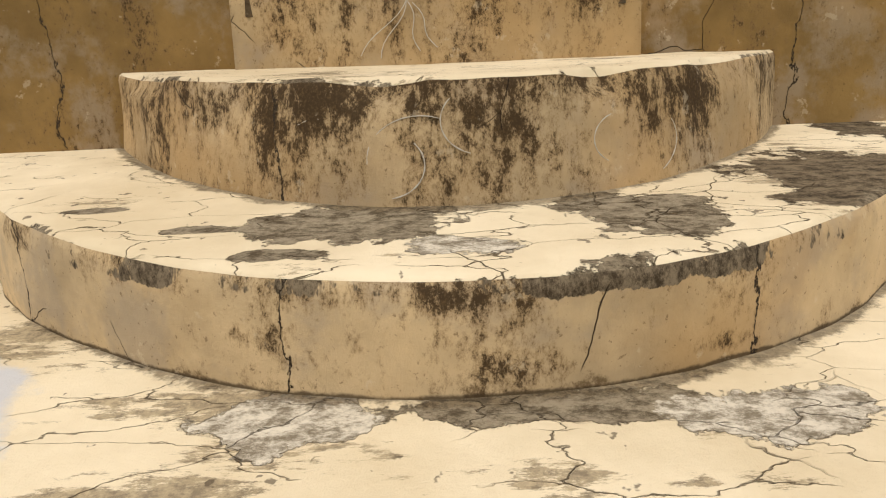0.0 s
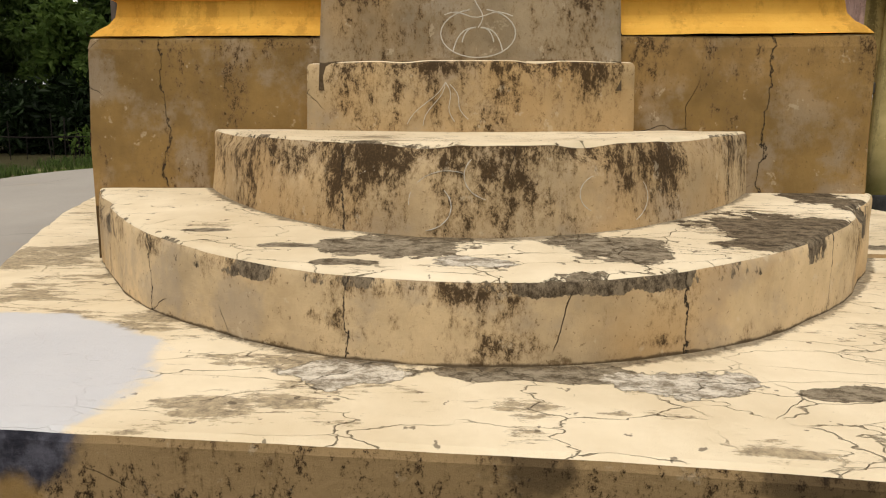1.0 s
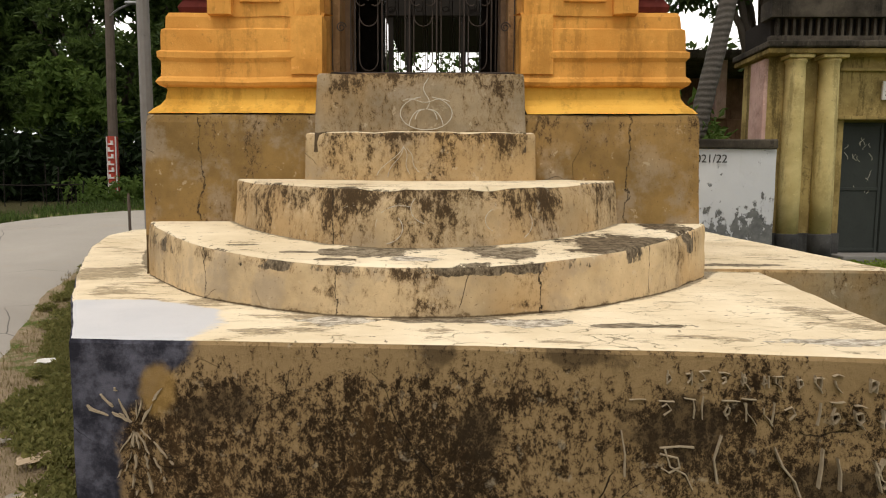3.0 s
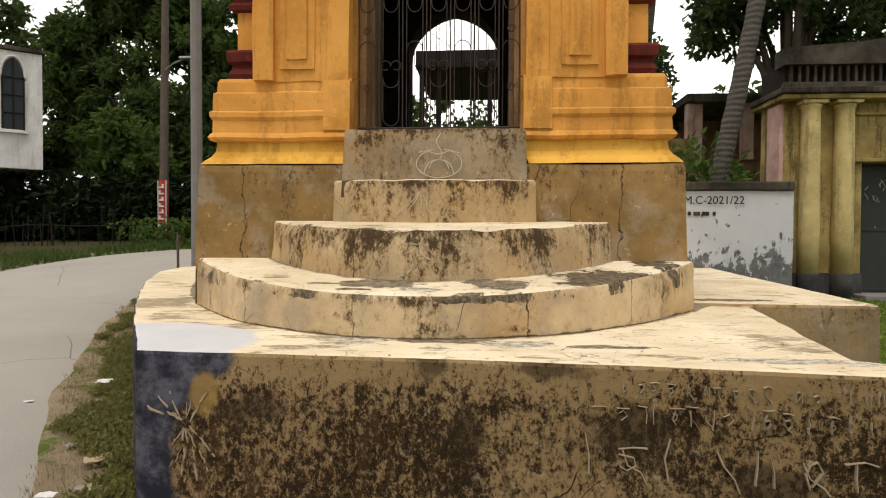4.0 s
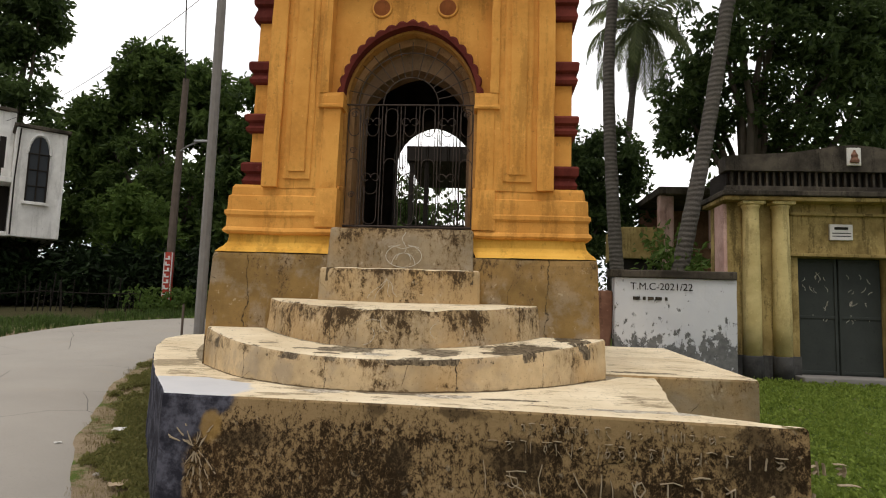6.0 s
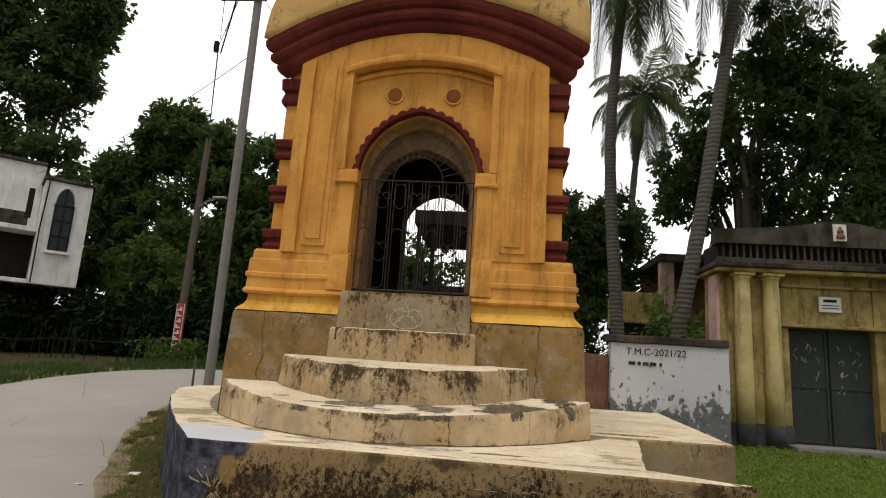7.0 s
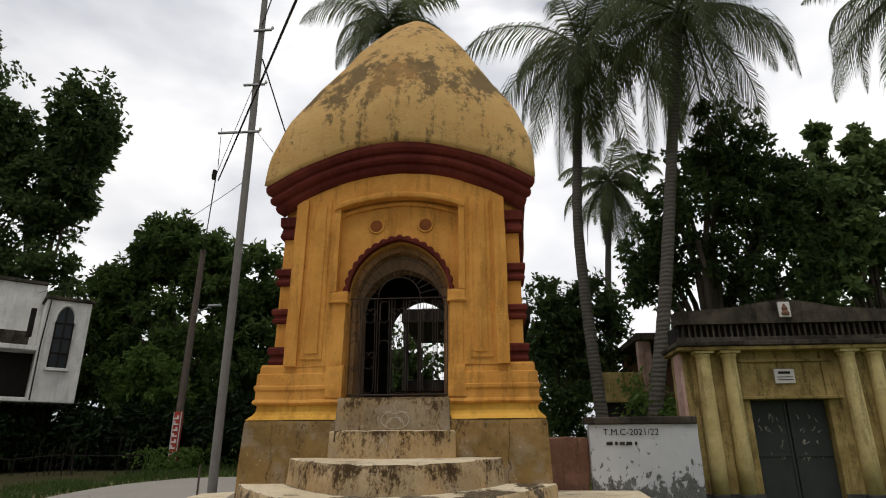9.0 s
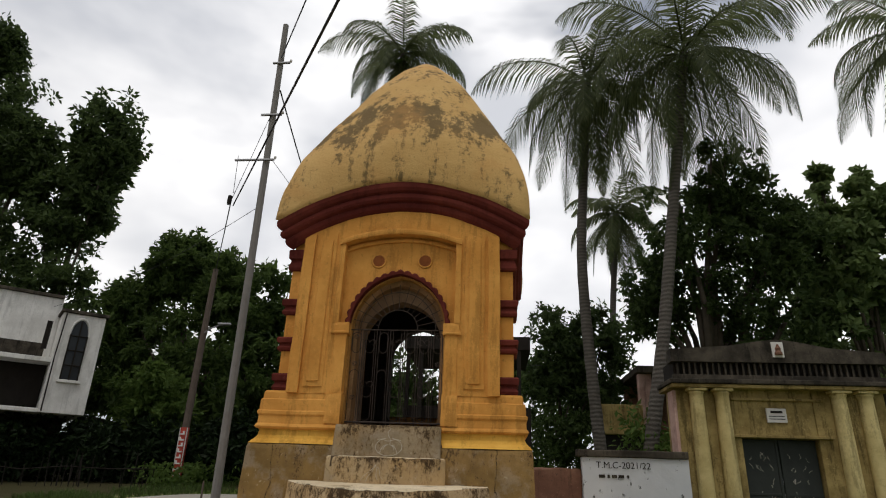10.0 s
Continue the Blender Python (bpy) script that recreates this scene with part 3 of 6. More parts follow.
def box(x0, x1, y0, y1, z0, z1, bevel=0.01, rough=0.0, seed=0.0, cuts=0):
    """A box with rounded edges; rough: unevenness in metres."""
    bm = bmesh.new()
    bmesh.ops.create_cube(bm, size=1)
    for v in bm.verts:
        v.co = Vector(((x0 + x1) / 2 + v.co.x * (x1 - x0), (y0 + y1) / 2 + v.co.y * (y1 - y0), (z0 + z1) / 2 + v.co.z * (z1 - z0)))
    if bevel:
        bmesh.ops.bevel(bm, geom=bm.edges[:], offset=bevel, segments=2, affect="EDGES", profile=0.5)
    if cuts:
        bmesh.ops.subdivide_edges(bm, edges=[e for e in bm.edges if e.calc_length() > bevel * 4 + 0.05], cuts=cuts, use_grid_fill=True)
    if rough:
        for v in bm.verts:
            v.co += (noise.noise_vector(v.co * 2.3 + Vector((seed, 0, 0))) * rough + noise.noise_vector(v.co * 9 + Vector((0, seed, 0))) * rough * 0.4)
    return bm


def prism(outline, z0, z1):
    """An upright prism over a plan outline (counter-clockwise)."""
    n = len(outline)
    v = [(x, y, z0) for x, y in outline] + [(x, y, z1) for x, y in outline]
    f = [(i, (i + 1) % n, n + (i + 1) % n, n + i) for i in range(n)] + [tuple(range(n, 2 * n)), tuple(reversed(range(n)))]
    return v, f


def tube(points, radii, sides=8, caps=True):
    """A round tube along points."""
    v, f = [], []
    pts = [Vector(p) for p in points]
    if not isinstance(radii, (list, tuple)):
        radii = [radii] * len(pts)
    side = None
    for i, p in enumerate(pts):
        d = (pts[min(i + 1, len(pts) - 1)] - pts[max(i - 1, 0)]).normalized()
        if side is None:
            side = d.orthogonal().normalized()
        side = (side - d * side.dot(d)).normalized()
        up = d.cross(side)
        for k in range(sides):
            a = 2 * math.pi * k / sides
            v.append(p + (side * math.cos(a) + up * math.sin(a)) * radii[i])
    for i in range(len(pts) - 1):
        for k in range(sides):
            a, b = i * sides + k, i * sides + (k + 1) % sides
            f.append((a, b, b + sides, a + sides))
    if caps:
        f.append(tuple(reversed(range(sides))))
        f.append(tuple(range((len(pts) - 1) * sides, len(pts) * sides)))
    return v, f


def join(*many):
    v, f = [], []
    for a, b in many:
        o = len(v)
        v += list(a)
        f += [tuple(i + o for i in q) for q in b]
    return v, f


def lathe(cx, cy, profile, sides=24):
    v, f = [], []
    for r, z in profile:
        for k in range(sides):
            a = 2 * math.pi * k / sides
            v.append((cx + r * math.cos(a), cy + r * math.sin(a), z))
    for i in range(len(profile) - 1):
        for k in range(sides):
            a, b = i * sides + k, i * sides + (k + 1) % sides
            f.append((a, b, b + sides, a + sides))
    f += [tuple(reversed(range(sides))), tuple(range((len(profile) - 1) * sides, len(profile) * sides))]
    return v, f


def grade(x, y):
    """The height of the ground."""
    z = 0.37 + 0.044 * (max(-12, min(y, 22)) + 1.7)
    left = max(0.0, min(1.0, (-4 - x) / 4))
    return z + left * 0.045 * max(0.0, min(y, 22) - 5)


# ---- ground and road ----
def sheet():
    xs = [-900, -300, -120, -70, -45] + [-34 + i * 1.0 for i in range(69)] + [45, 70, 120, 300, 900]
    ys = [-300, -100, -50, -30] + [-20 + i * 1.0 for i in range(61)] + [55, 90, 160, 400, 1200]
    v = [(x, y, grade(x, y) + 0.03 * noise.noise(Vector((x * 0.5, y * 0.5, 0))) - 0.02) for y in ys for x in xs]
    w = len(xs)
    return v, [(j * w + i, j * w + i + 1, (j + 1) * w + i + 1, (j + 1) * w + i) for j in range(len(ys) - 1) for i in range(w - 1)]


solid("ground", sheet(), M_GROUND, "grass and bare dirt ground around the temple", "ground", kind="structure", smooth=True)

ROAD_RIGHT = [(9, -18), (5, -12), (2.3, -8), (0.4, -5), (-1.8, -1.7), (-3.3, 0.75), (-5.0, 4.2), (-5.75, 7.0), (-5.5, 9.6), (-4.2, 12.2), (-1, 15.5), (5, 20), (14, 25)]
ROAD_LEFT = [(-1, -24), (-5, -14), (-7, -8), (-8.2, -4), (-9.2, -0.5), (-9.8, 3), (-10.0, 6.3), (-10.0, 8.4), (-9.4, 10.3), (-7.2, 12.6), (-4, 16.5), (2, 22), (12, 28)]


def strip(left, right, lift, per=10, across=10):
    def smooth_line(p):
        out = []
        for i in range(len(p) - 1):
            p0, p1, p2, p3 = (Vector(p[max(0, min(len(p) - 1, i + k))]) for k in (-1, 0, 1, 2))
            for s in range(per):
                t = s / per
                out.append(0.5 * ((2 * p1) + (p2 - p0) * t + (2 * p0 - 5 * p1 + 4 * p2 - p3) * t * t + (3 * p1 - p0 - 3 * p2 + p3) * t ** 3))
        return out + [Vector(p[-1])]
    a, b = smooth_line(left), smooth_line(right)
    v, f = [], []
    for i, (p, q) in enumerate(zip(a, b)):
        for k in range(across + 1):
            c = p.lerp(q, k / across)
            if k == across:
                c = c + Vector((1, 1)) * 0.10 * noise.noise(Vector((i * 0.45, 3, 0)))
            crown = 0.0 if 0 < k < across else -0.09
            v.append((c.x, c.y, grade(c.x, c.y) + lift + crown))
    w = across + 1
    for i in range(len(a) - 1):
        f += [(i * w + k, i * w + k + 1, (i + 1) * w + k + 1, (i + 1) * w + k) for k in range(across)]
    return v, f


solid("road", strip(ROAD_LEFT, ROAD_RIGHT, 0.06), M_ROAD, "worn pale grey concrete village road bending past the temple", "road", kind="structure", smooth=True)


# ---- platform and steps ----
def dense(outline, gap=0.06):
    out = []
    for i, p in enumerate(outline):
        a, b = Vector(p), Vector(outline[(i + 1) % len(outline)])
        n = max(1, int((b - a).length / gap))
        out += [a.lerp(b, k / n) for k in range(n)]
    return out


def slab(outline, z0, z1, lip=0.025, rough=0.012, seed=0.0, rows=7):
    """A plastered slab over an outline (counter-clockwise), with an uneven, worn lip."""
    p = dense(outline)
    n = len(p)
    nor = []
    for i in range(n):
        d = p[(i + 1) % n] - p[i - 1]
        nor.append(Vector((d.y, -d.x)).normalized())
    v, f = [], []
    levels = [(z0 + (z1 - lip - z0) * k / rows, 0.0) for k in range(rows + 1)] + [(z1 - lip * 0.35, lip * 0.35), (z1, lip)]
    for z, inset in levels:
        for i in range(n):
            q = Vector((p[i].x, p[i].y, z))
            off = noise.noise(q * 1.7 + Vector((seed, 0, 0))) * rough + noise.noise(q * 7 + Vector((seed, 5, 0))) * rough * 0.4
            chip = max(0.0, noise.noise(Vector((p[i].x * 3.1, p[i].y * 3.1, seed))) - 0.15) * 0.025 if z > z1 - lip * 1.2 else 0.0
            c = p[i] + nor[i] * (off - inset - chip)
            v.append((c.x, c.y, z - chip * (0.35 if z < z1 else 0.1)))
    m = len(levels)
    for j in range(m - 1):
        for i in range(n):
            a, b = j * n + i, j * n + (i + 1) % n
            f.append((a, b, b + n, a + n))
    f.append(tuple(range((m - 1) * n, m * n)))
    return v, f


def tread_rows(p):
    return 1 if p.index >= 9 * 150 else 0


def top_or_side(p):
    return 1 if p.normal.z > 0.75 else 0


platform = solid("platform", slab([(-1.22, -1.77), (0.1, -1.825), (1.1, -1.90), (2.56, -2.08), (1.99, -1.70), (2.2, -0.7), (2.42, 0.45), (2.3, 5.3), (-4.2, 5.6), (-4.5, 4.9), (-4.2, 3.7), (-3.4, 2.0), (-2.5, 0.35), (-2.0, -0.5)], 0.2, 1.195, 0.022, 0.012, 1.0),
                 [M_FRONT, M_PLAT], "raised plastered platform, cream top cracked and worn, front black with mould", "platform", kind="structure", pick=top_or_side)
solid("side_slab", slab([(1.5, 0.36), (3.3, 0.27), (3.65, 3.2), (3.95, 5.5), (1.5, 5.5)], 0.2, 1.225, 0.03, 0.014, 6.0), [M_SLABSIDE, M_SLAB], "cream plastered slab joining the platform beside the temple", "platform slab", kind="structure", pick=top_or_side)


def round_step(cx, front, half, deep, batter, z0, z_top, seed, chips=0.03, rows=9):
    """A step bowed forward to a round nose; z_top gives the tread's height by y."""
    segs = 150
    v, f = [], []
    back = front + deep

    def ring(inset, z_of, bumps, chip_on, share=1.0):
        for k in range(segs + 1):
            u = 2 * k / segs - 1
            x = cx + (half - inset) * u * share
            y = back - (back - (front + inset + (deep - inset) * u * u)) * share
            n = Vector((2 * deep * u / half, -1.0)).normalized()
            z = z_of(y)
            w = Vector((x, y, z))
            off = (noise.noise(w * 1.9 + Vector((seed, 0, 0))) * 0.016 + noise.noise(w * 7.5 + Vector((0, seed, 0))) * 0.006) * bumps
            chip = max(0.0, noise.noise(Vector((x * 3.4, y * 3.4, seed * 2.0))) - 0.08) * chips * 2.2 + max(0.0, noise.noise(Vector((x * 9, y * 9, seed)))) * chips * 0.35 if chip_on else 0.0
            v.append((x + n.x * (off - chip), y + n.y * (off - chip), z - chip * 0.5 * chip_on + (0.004 * noise.noise(w * 6) if chip_on < 1 else 0)))

    for j in range(rows):
        t = j / (rows - 1)
        ring(batter * t, lambda y, t=t: z0 + (z_top(y) - 0.025 - z0) * t, 1.0, 1.0 if j == rows - 1 else 0.0)
    ring(batter + 0.006, lambda y: z_top(y) - 0.008, 1.0, 1.0)
    ring(batter + 0.02, z_top, 1.0, 0.6)
    for r in (0.97, 0.93, 0.86, 0.74, 0.58, 0.4, 0.2, 0.001):
        ring(batter + 0.02, z_top, 0.3, 0.0, r)
    total, w = rows + 10, segs + 1
    for j in range(total - 1):
        f += [(j * w + k, j * w + k + 1, (j + 1) * w + k + 1, (j + 1) * w + k) for k in range(segs)]
    f.append(tuple(j * w for j in reversed(range(rows + 2))) + tuple(j * w + segs for j in range(rows + 2)))
    return v, f


steps = thing("entrance_steps", "half-round plastered steps, tan with black mould, up to the shrine door", "steps", (0, -0.7, 1.195))
part("step", round_step(0.03, -1.385, 1.855, 1.43, 0.005, 1.17, lambda y: 1.418 + (y + 1.4) * 0.09, 1.0, 0.03), [M_R1, M_STEP1], steps, "lowest round step, cream tread cracked with grey patches", True, tread_rows)
part("step", round_step(0.03, -0.94, 1.30, 1.00, 0.04, 1.4, lambda y: 1.762 + (y + 0.9) * 0.07, 4.0, 0.03), [M_R2, M_STEP2], steps, "round step with mould streaked riser", True, tread_rows)


def bowed_block(x0, x1, y_end, y_mid, back, z0, z1, batter, seed):
    """A block whose front bows a little and leans back."""
    n, rows = 40, 8
    v, f = [], []
    levels = [(z0 + (z1 - 0.02 - z0) * k / rows, batter * k / rows, 0.0) for k in range(rows + 1)] + [(z1 - 0.006, batter, 0.008), (z1, batter, 0.022)]
    for z, lean, inset in levels:
        row = [(x0 + inset + lean * 0.3, back)]
        for k in range(n + 1):
            u = 2 * k / n - 1
            x = x0 + inset + lean * 0.3 + (x1 - x0 - 2 * inset - lean * 0.6) * k / n
            y = y_end + (y_mid - y_end) * (1 - u * u) + lean + inset
            q = Vector((x, y, z))
            y += noise.noise(q * 2.3 + Vector((seed, 0, 0))) * 0.012 + noise.noise(q * 9 + Vector((seed, 0, 0))) * 0.005
            if inset or z > z1 - 0.03:
                c = max(0.0, noise.noise(Vector((x * 5, seed, 2)))) * 0.03
                y += c
                z2 = z - c * 0.4
            else:
                z2 = z
            row.append((x, y, z2))
        row.append((x1 - inset - lean * 0.3, back))
        v += [(p[0], p[1], p[2] if len(p) > 2 else z) for p in row]
    w = n + 3
    for j in range(len(levels) - 1):
        f += [(j * w + k, j * w + k + 1, (j + 1) * w + k + 1, (j + 1) * w + k) for k in range(w - 1)]
    f.append(tuple((len(levels) - 1) * w + k for k in range(w)))
    return v, f


part("step", bowed_block(-0.745, 0.745, -0.05, -0.13, 0.3, 1.7, 2.128, 0.02, 8.0), [M_R3, M_STEP2], steps, "narrow third step with black streaks", True, top_or_side)
part("sill_block", bowed_block(-0.68, 0.68, -0.05, -0.06, 0.6, 2.0, 2.508, 0.05, 12.0), [M_R4, M_R4], steps, "grey plastered door sill with a chalk drawing", True)

# ---- the temple ----
YC = 1.85
temple = thing("temple", "small ochre limewashed shrine with a curved maroon cornice and pointed dome", "temple", (0, YC, 1.2))


def wall_y(z):
    return 0.14 + (z - 2.55) * 0.03


def square_sweep(profile, lift=None, n=26, rough=0.006, seed=0.0, centre=(0.0, YC), gap=0.0):
    """A moulding swept round the square plan: rows of (half width, height, share of the lift)."""
    v, f = [], []
    for h, z, share in profile:
        for side in range(4):
            for k in range(n):
                u = 2 * k / n - 1
                x, y = [(u, -1), (1, u), (-u, 1), (-1, -u)][side]
                zz = z + (lift(abs(u)) * share if lift else 0.0)
                q = Vector((centre[0] + x * h, centre[1] + y * h, zz))
                q += noise.noise_vector(q * 2.1 + Vector((seed, 0, 0))) * rough + noise.noise_vector(q * 8 + Vector((seed, 0, 0))) * rough * 0.4
                v.append(q)
    w = 4 * n
    for j in range(len(profile) - 1):
        f += [(j * w + k, j * w + (k + 1) % w, (j + 1) * w + (k + 1) % w, (j + 1) * w + k) for k in range(w)]
    if gap:
        f = [q for q in f if not all(v[i][1] < centre[1] - 1 and abs(v[i][0]) < gap for i in q)]
    return v, f


part("plinth", square_sweep([(1.83, 1.15, 0), (1.825, 1.5, 0), (1.82, 1.75, 0), (1.815, 2.0, 0), (1.81, 2.2, 0), (1.80, 2.243, 0), (1.785, 2.255, 0), (1.6, 2.262, 0)], rough=0.012, seed=2.0), M_PLINTH, temple, "bare tan plaster plinth, cracked and stained")
part("skirting", square_sweep([(1.80, 2.258, 0), (1.775, 2.29, 0), (1.74, 2.32, 0), (1.715, 2.36, 0), (1.705, 2.42, 0), (1.71, 2.445, 0), (1.6, 2.45, 0)], n=52, rough=0.008, seed=3.0, gap=0.70), M_YELLOW, temple, "bright yellow sloping skirting")
part("base_moulding", square_sweep([(1.72, 2.435, 0), (1.75, 2.445, 0), (1.763, 2.465, 0), (1.75, 2.49, 0), (1.735, 2.505, 0), (1.732, 2.60, 0), (1.75, 2.625, 0), (1.75, 2.66, 0), (1.73, 2.675, 0), (1.728, 2.77, 0), (1.725, 2.81, 0), (1.705, 2.825, 0), (1.70, 2.90, 0), (1.685, 2.93, 0), (1.58, 2.94, 0)], n=52, rough=0.008, seed=4.0, gap=0.70), M_OCHRE, temple, "ochre stepped base moulding")

ARCH_X, SPRING, RISE = 0.675, 3.83, 0.77


def arch_line(half, base, spring, rise, n=36, cx=0.0):
    """Left foot, up round a slightly pointed arch, to the right foot."""
    line = [(cx - half, base + (spring - base) * k / 8) for k in range(8)]
    for k in range(n + 1):
        a = math.pi - math.pi * k / n
        line.append((cx + half * math.cos(a), spring + (rise - 0.05) * math.sin(a) + 0.05 * (1 - abs(math.cos(a))) ** 1.5))
    return line + [(cx + half, spring - (spring - base) * (k + 1) / 8) for k in range(8)]


def pierced_wall(line, x0, x1, base, top, y_front, y_back):
    """A wall with an arched opening that goes right through; top gives its upper edge by x."""
    n = len(line)
    cx = (x0 + x1) / 2
    outer = []
    apex = max(p[1] for p in line)
    for x, z in line:
        t = (z - base) / (apex - base)
        if t < 0.62:
            outer.append((x0 if x < cx else x1, base + (top(x0) - base) * t / 0.62))
        else:
            half = max(abs(p[0] - cx) for p in line)
            u = (x - cx) / half
            xx = max(x0, min(x1, cx + u * (x1 - x0) / 2 * 1.25))
            outer.append((xx, top(xx)))
    v, f = [], []
    rings = [(line, y_back), (line, y_front)]
    for k in range(1, 7):
        rings.append(([(a[0] + (b[0] - a[0]) * k / 6, a[1] + (b[1] - a[1]) * k / 6) for a, b in zip(line, outer)], y_front))
    rings.append((outer, y_back))
    for pts, yf in rings:
        v += [(x, yf(z), z) for x, z in pts]
    for j in range(len(rings) - 1):
        f += [(j * n + k, j * n + k + 1, (j + 1) * n + k + 1, (j + 1) * n + k) for k in range(n - 1)]
    return v, f


def cornice_low(x):
    return 4.93 + 0.56 * (1 - min(1.0, (x / 1.75) ** 2))


door_line = arch_line(ARCH_X, 2.5, SPRING, RISE)
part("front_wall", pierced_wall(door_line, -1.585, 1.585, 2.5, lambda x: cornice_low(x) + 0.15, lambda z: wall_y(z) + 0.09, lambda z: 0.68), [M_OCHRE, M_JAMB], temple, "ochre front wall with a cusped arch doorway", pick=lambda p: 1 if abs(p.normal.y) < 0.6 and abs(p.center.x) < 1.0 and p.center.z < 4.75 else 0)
ring_top = SPRING + RISE + 0.03
# jamb and reveal carry the depth's shade in their base colour
part("arch_jamb", pierced_wall(arch_line(ARCH_X - 0.035, 2.5, SPRING, RISE - 0.035), -0.9, 0.9, 2.5, lambda x: ring_top, lambda z: wall_y(z) + 0.15, lambda z: wall_y(z) + 0.27), M_JAMB, temple, "stained ochre inner jamb of the arch, darkened for shade")
part("arch_reveal", pierced_wall(arch_line(ARCH_X - 0.08, 2.5, SPRING - 0.02, RISE - 0.09), -0.9, 0.9, 2.5, lambda x: ring_top, lambda z: wall_y(z) + 0.28, lambda z: 0.66), M_SOFFIT, temple, "stained plaster reveal of the arch, browned for its shade")
inner_line = arch_line(0.56, 2.5, 3.74, 0.56)
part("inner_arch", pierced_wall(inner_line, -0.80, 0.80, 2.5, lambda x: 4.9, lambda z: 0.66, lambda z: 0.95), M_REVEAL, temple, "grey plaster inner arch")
back_line = arch_line(0.56, 2.5, 3.95, 0.56, cx=-0.04)
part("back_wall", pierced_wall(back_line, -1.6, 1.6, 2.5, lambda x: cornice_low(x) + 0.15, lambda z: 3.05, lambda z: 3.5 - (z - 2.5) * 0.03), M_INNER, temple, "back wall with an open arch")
for s in (-1, 1):
    part("side_wall", box(min(s * 1.25, s * 1.585), max(s * 1.25, s * 1.585), 0.34, 3.42, 2.5, 5.5, 0.01, 0.006, s), [M_OCHRE], temple, "plain ochre side wall")
# floor and vault share the near-black that paints the room's gloom
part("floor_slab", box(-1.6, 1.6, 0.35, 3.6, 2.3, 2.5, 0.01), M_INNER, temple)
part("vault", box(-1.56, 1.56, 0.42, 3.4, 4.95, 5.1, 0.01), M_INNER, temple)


def facing(x0, x1, z0, top, proud, sunk=0.1, n=14, bottom=None, rows=14):
    """A raised flat field on the leaning front wall, from z0 (or bottom(x)) to top(x)."""
    v, f = [], []
    for back in (0, 1):
        for j in range(rows + 1):
            for k in range(n + 1):
                x = x0 + (x1 - x0) * k / n
                lo = bottom(x) if bottom else z0
                z = lo + (top(x) - lo) * j / rows
                q = Vector((x, wall_y(z) + (sunk if back else -proud), z))
                if not back:
                    q += noise.noise_vector(q * 3.1) * 0.008 + noise.noise_vector(q * 11) * 0.004
                    if k in (0, n) or j in (0, rows):
                        q.y += 0.006 + 0.006 * abs(noise.noise(q * 6))
                v.append(q)
    w, m = n + 1, (n + 1) * (rows + 1)
    f += [(j * w + k, j * w + k + 1, (j + 1) * w + k + 1, (j + 1) * w + k) for j in range(rows) for k in range(n)]
    rim = [k for k in range(w)] + [j * w + n for j in range(1, rows + 1)] + [rows * w + k for k in reversed(range(n))] + [j * w for j in reversed(range(1, rows))]
    f += [(rim[i], m + rim[i], m + rim[(i + 1) % len(rim)], rim[(i + 1) % len(rim)]) for i in range(len(rim))]
    return v, f


def panel_top(x):
    return 5.02 + 0.17 * (1 - min(1.0, (x / 0.84) ** 2))


for s in (-1, 1):
    a, b = sorted((s * 0.80, s * 1.40))
    part("wall_field", facing(a, b, 2.9, lambda x: cornice_low(x) + 0.06, 0.02, 0.1, 14), M_OCHRE, temple)
    a, b = sorted((s * 1.245, s * 1.405))
    part("pilaster", facing(a, b, 2.9, lambda x: cornice_low(x) - 0.03, 0.07), M_OCHRE, temple, "flat ochre corner pilaster")
    a, b = sorted((s * 0.93, s * 1.2))
    part("raised_panel", facing(a, b, 2.99, lambda x: cornice_low(x) - 0.14, 0.04, 0.0), M_OCHRE, temple)
    a, b = sorted((s * 0.985, s * 1.145))
    part("raised_panel", facing(a, b, 3.06, lambda x: cornice_low(x) - 0.22, 0.062, 0.0), M_OCHRE, temple)
    a, b = sorted((s * 0.795, s * 0.875))
    part("panel_frame", facing(a, b, 3.86, panel_top, 0.058, 0.1, 3), M_OCHRE, temple, "raised frame beside the arch")
    a, b = sorted((s * 0.67, s * 0.835))
    part("door_pilaster", facing(a, b, 2.9, lambda x: 3.72, 0.036, 0.12, 4), M_OCHRE, temple, "short ochre door pilaster")
    a, b = sorted((s * 0.655, s * 0.86))
    part("pilaster_foot", facing(a, b, 2.52, lambda x: 2.9, 0.05, 0.12, 4, rows=4), M_OCHRE, temple)
    a, b = sorted((s * 0.645, s * 0.87))
    cap = part("capital", facing(a, b, 3.71, lambda x: 3.86, 0.05, 0.12, 4, rows=4), M_OCHRE, temple, "small block capital")
    a, b = sorted((s * 0.64, s * 0.89))
    part("ledge", facing(a, b, 3.70, lambda x: 3.74, 0.066, 0.12, 4, rows=3), M_OCHRE, cap)
part("upper_field", facing(-0.9, 0.9, 0, lambda x: cornice_low(x) + 0.06, 0.02, 0.1, 24, lambda x: panel_top(x) + 0.02), M_OCHRE, temple, "ochre field over the panel")
part("panel_frame", facing(-0.875, 0.875, 0, lambda x: panel_top(x * 0.96) + 0.06, 0.085, 0.1, 28, lambda x: panel_top(x * 0.96) - 0.02, 3), M_OCHRE, temple, "curved frame over the arch")
part("panel_frame", facing(-0.80, 0.80, 0, lambda x: panel_top(x) - 0.05, -0.045, 0.12, 28, lambda x: panel_top(x) - 0.10, 3), M_OCHRE, temple)


